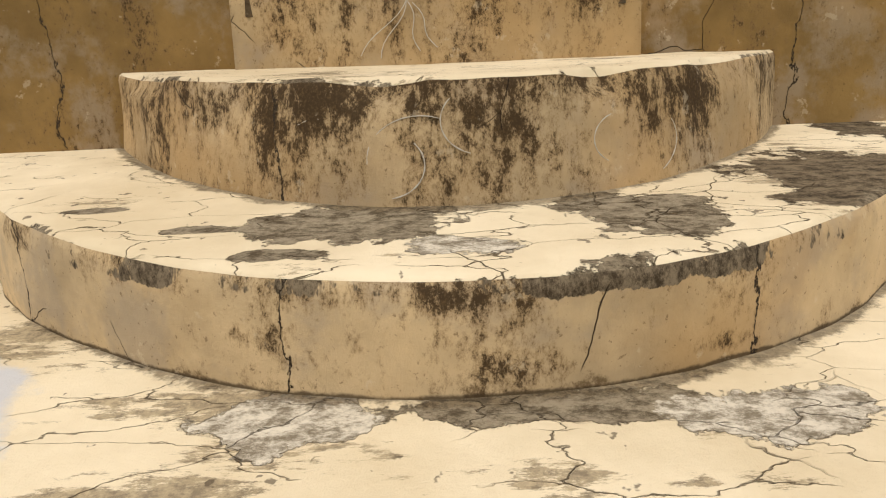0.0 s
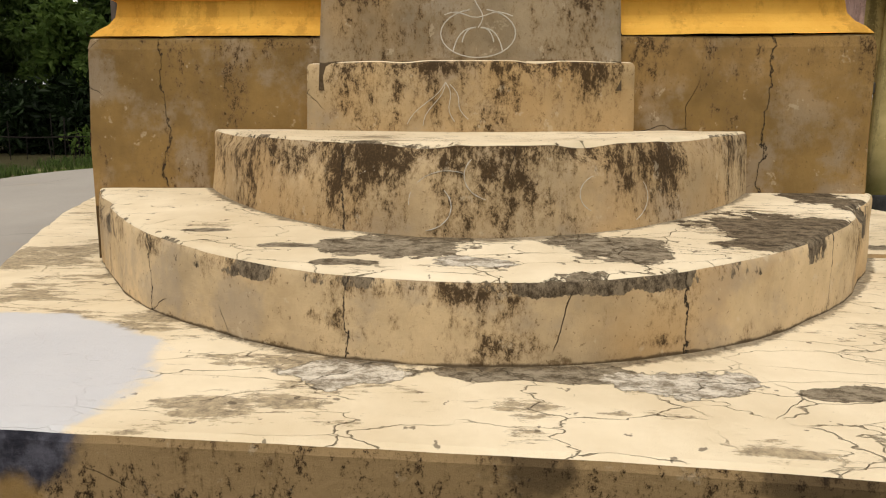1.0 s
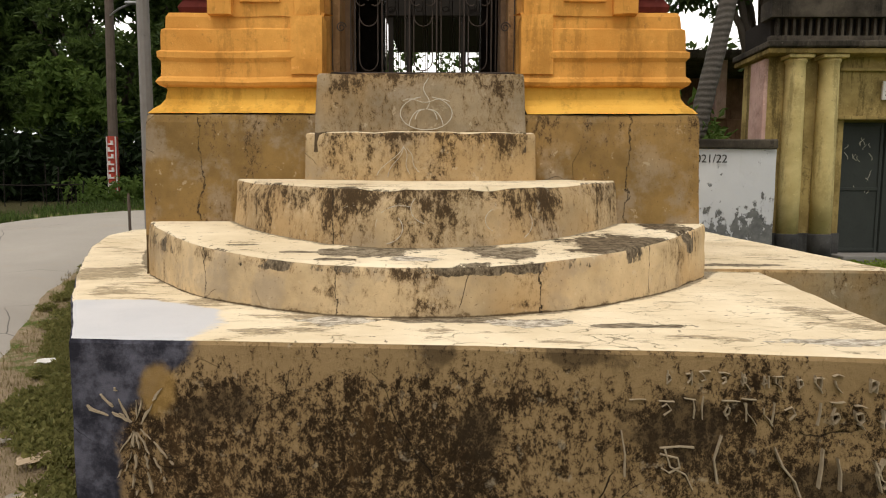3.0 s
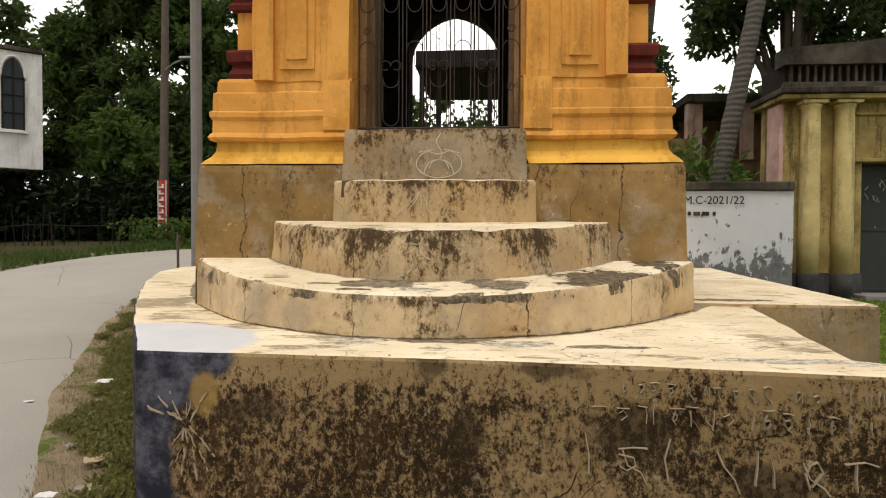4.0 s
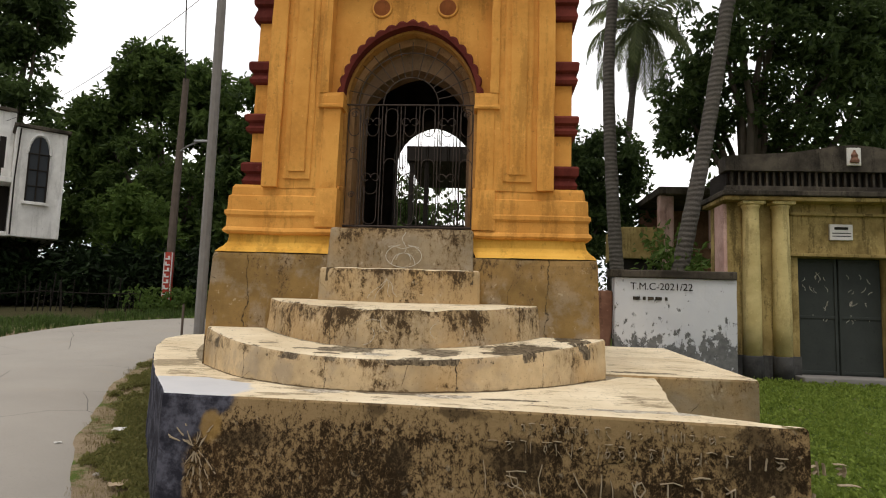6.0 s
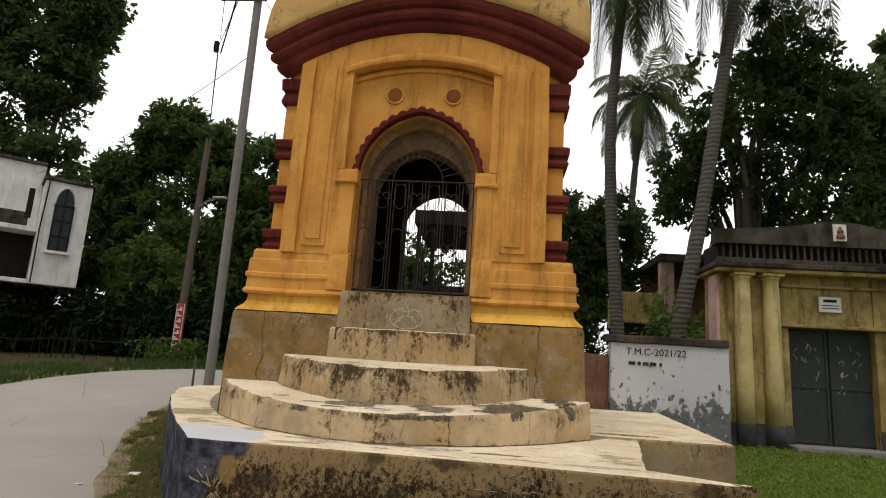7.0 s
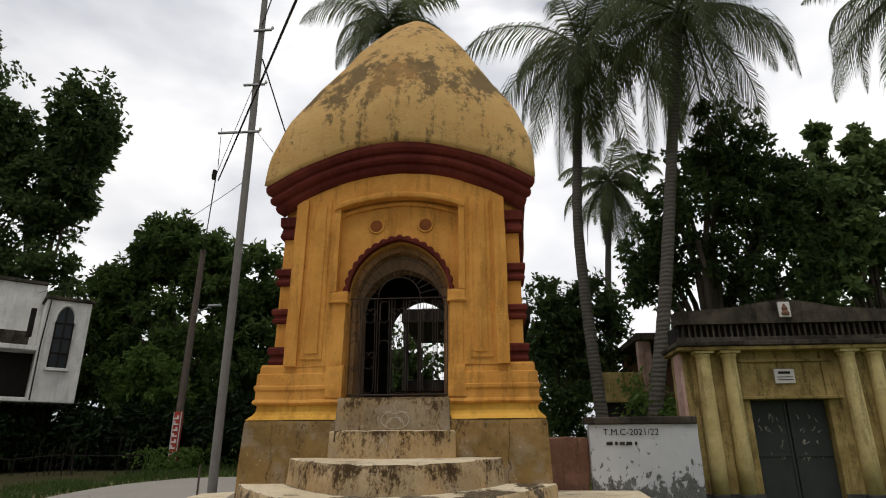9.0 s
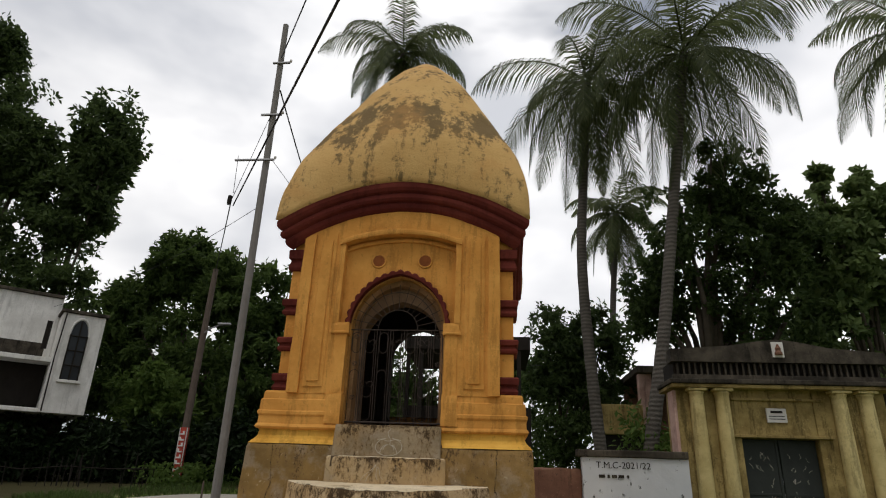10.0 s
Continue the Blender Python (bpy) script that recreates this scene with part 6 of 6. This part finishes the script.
palm("coconut_palm", [(-3.83, 15, 1.29), (-3.52, 15, 9.86), (-3.05, 15, 20.4)], 0.17, 24, 26, 4.4)
palm("coconut_palm", [(15.8, 12, 1.05), (16.1, 12, 9.72), (16.9, 12, 18.29)], 0.17, 25, 26, 4.8)

# ---- grass, weeds and rubble ----
def blades(spots, h, seed):
    r = random.Random(seed)
    v, f = [], []
    for x, y in spots:
        z = grade(x, y) - 0.01
        for _ in range(4):
            a, l, k = r.uniform(0, 6.28), h * r.uniform(0.5, 1.2), r.uniform(0.2, 0.9)
            px, py = x + r.uniform(-0.05, 0.05), y + r.uniform(-0.05, 0.05)
            d = Vector((math.cos(a), math.sin(a), 0))
            s = Vector((-d.y, d.x, 0)) * min(0.006, h * 0.055)
            b = Vector((px, py, z))
            o = len(v)
            v += [b - s, b + s, b + d * l * k * 0.4 + s + Vector((0, 0, l * 0.7)), b + d * l * k * 0.4 - s + Vector((0, 0, l * 0.7)), b + d * l * k + Vector((0, 0, l))]
            f += [(o, o + 1, o + 2, o + 3), (o + 3, o + 2, o + 4)]
    return v, f


r = random.Random(31)
def low_leaves(spots, size, seed, spread=0.06, n=7, lift=0.015):
    c = [(x, y, grade(x, y) + lift) for x, y in spots]
    return leaf_mesh(c, [(spread, spread, lift)] * len(c), [n] * len(c), size, seed, -0.2, 0.6)


lawn, tall = [], []
while len(lawn) < 9500:
    near = len(lawn) % 4
    x, y = (r.uniform(2.3, 10.5), r.uniform(-2.6, 5.8)) if near else (r.gauss(6, 5), r.gauss(-1, 4))
    if (x > 3.45 + 0.1 * y or y < 0.3) and (x > 3.1 or y < -1.95) and x > 2.3 and y < 5.75:
        lawn.append((x, y))
        if r.random() < 0.4:
            tall.append((x, y))
solid("lawn", low_leaves(lawn, 0.05, 1, 0.09, 8, 0.03), M_GRASS, "leafy green lawn of low weeds before the gatehouse", "grass", kind="stuff")
solid("lawn_grass", blades(tall, 0.08, 1), M_GRASS, "short grass blades standing in the lawn", "grass", kind="stuff")


def road_edge(y):
    for a, b in zip(ROAD_RIGHT, ROAD_RIGHT[1:]):
        if a[1] <= y <= b[1]:
            return a[0] + (b[0] - a[0]) * (y - a[1]) / (b[1] - a[1])
    return -5.0


def plat_edge(y):
    pts = [(-1.22, -1.77), (-2.0, -0.5), (-2.5, 0.35), (-3.4, 2.0), (-4.2, 3.7), (-4.5, 4.9)]
    for a, b in zip(pts, pts[1:]):
        if a[1] <= y <= b[1]:
            return a[0] + (b[0] - a[0]) * (y - a[1]) / (b[1] - a[1])
    return 3.0 if y < -1.8 else -4.6


verge, dry = [], []
while len(verge) < 4200:
    y = r.uniform(-2.6, 7.5)
    a, b = road_edge(y), plat_edge(y)
    x = r.uniform(a - 0.05, b)
    n = noise.noise(Vector((x * 1.3, y * 1.3, 4))) + 0.6 * noise.noise(Vector((x * 4, y * 4, 1)))
    k = (x - a) / max(0.2, min(b, -1.2) - a)
    if n + 0.9 * (k - 0.42) > 0.0 and (y < -1.86 or x < b - 0.03):
        verge.append((x, y))
    elif len(dry) < 1300 and (y < -1.86 or x < b - 0.03):
        dry.append((x, y))
solid("verge_weeds", low_leaves(verge, 0.036, 2, 0.05, 9, 0.018), M_WEED, "low olive green weeds between road and platform", "weeds", kind="stuff")
solid("verge_grass", blades(verge[::3], 0.05, 2), M_WEED, "sparse grass blades between road and platform", "grass", kind="stuff")
solid("dry_grass", blades(dry, 0.03, 3), M_DRY, "dry trampled grass on the dirt verge", "grass", kind="stuff")
far = []
while len(far) < 3500:
    k = r.random()
    i = r.randrange(4, len(ROAD_LEFT) - 2)
    a, b = Vector(ROAD_LEFT[i]), Vector(ROAD_LEFT[i + 1])
    p = a.lerp(b, k)
    d = (b - a).normalized()
    p += Vector((-d.y, d.x)) * r.uniform(-0.15, 2.2)
    far.append((p.x, p.y))
solid("far_verge_grass", blades(far, 0.2, 4), M_LEAF, "grass strip along the far edge of the road", "grass", kind="stuff")


def stone(x, y, s, seed):
    bm = bmesh.new()
    bmesh.ops.create_icosphere(bm, subdivisions=2, radius=s)
    z = grade(x, y) + s * 0.3
    for v in bm.verts:
        q = v.co * (1 + 0.7 * noise.noise(v.co / s * 0.9 + Vector((seed, 0, 0))))
        v.co = Vector((q.x * 1.3 + x, q.y + y, q.z * 0.45 + z - s * 0.12))
    return bm


r = random.Random(8)
for k in range(9):
    y = r.uniform(-2.5, -0.2)
    x = r.uniform(road_edge(y) + 0.1, plat_edge(y) - 0.08) if y > -1.74 else r.uniform(road_edge(y) + 0.2, -1.0)
    solid("rubble", stone(x, y, r.uniform(0.02, 0.06), k), M_STONE, "broken lump of pale rubble on the dirt verge", "stone", "rubble on the verge")


SCRAPS = [(-2.8, 0.42, 0.15, 0.1, 0.3, M_PAPER, "torn scrap of white paper lying in the weeds"), (-1.86, -1.1, 0.14, 0.1, 0.6, M_CARD, "crumpled brown card on the dirt verge"),
          (-1.62, -1.42, 0.12, 0.2, -0.5, M_CARD, "crumpled brown card on the dirt verge"), (-1.83, -1.55, 0.09, 0.06, 0.1, M_PAPER, "torn scrap of white paper by the road"), (-3.05, -0.14, 0.06, 0.04, 0.8, M_PAPER, "torn scrap of white paper by the road")]


def scrap(x, y, w, l, turn, seed):
    """A crumpled sheet of card, a few millimetres thick."""
    q = random.Random(seed)
    v, n = [], 5
    for h in (0.0, 0.004):
        for i in range(n):
            for k in range(n):
                u, t = (i / (n - 1) - 0.5) * w, (k / (n - 1) - 0.5) * l
                u, t = u * q.uniform(0.85, 1.1), t * q.uniform(0.85, 1.1)
                px, py = x + u * math.cos(turn) - t * math.sin(turn), y + u * math.sin(turn) + t * math.cos(turn)
                v.append((px, py, grade(px, py) + 0.014 + h + 0.05 * w * (1 + noise.noise(Vector((i * 0.8, k * 0.8, seed))) * 2)))
    f = []
    for i in range(n - 1):
        for k in range(n - 1):
            a = i * n + k
            f += [(a + 25, a + n + 25, a + n + 26, a + 26), (a, a + 1, a + n + 1, a + n)]
    rim = [i * n for i in range(n)] + [20 + k for k in range(1, n)] + [i * n + 4 for i in range(3, -1, -1)] + [k for k in range(3, 0, -1)]
    f += [(a, b, b + 25, a + 25) for a, b in zip(rim, rim[1:] + rim[:1])]
    return v, f


for k, (x, y, w, l, turn, mat, label) in enumerate(SCRAPS):
    solid("litter", scrap(x, y, w, l, turn, k), mat, label, "litter", "litter on the verge")
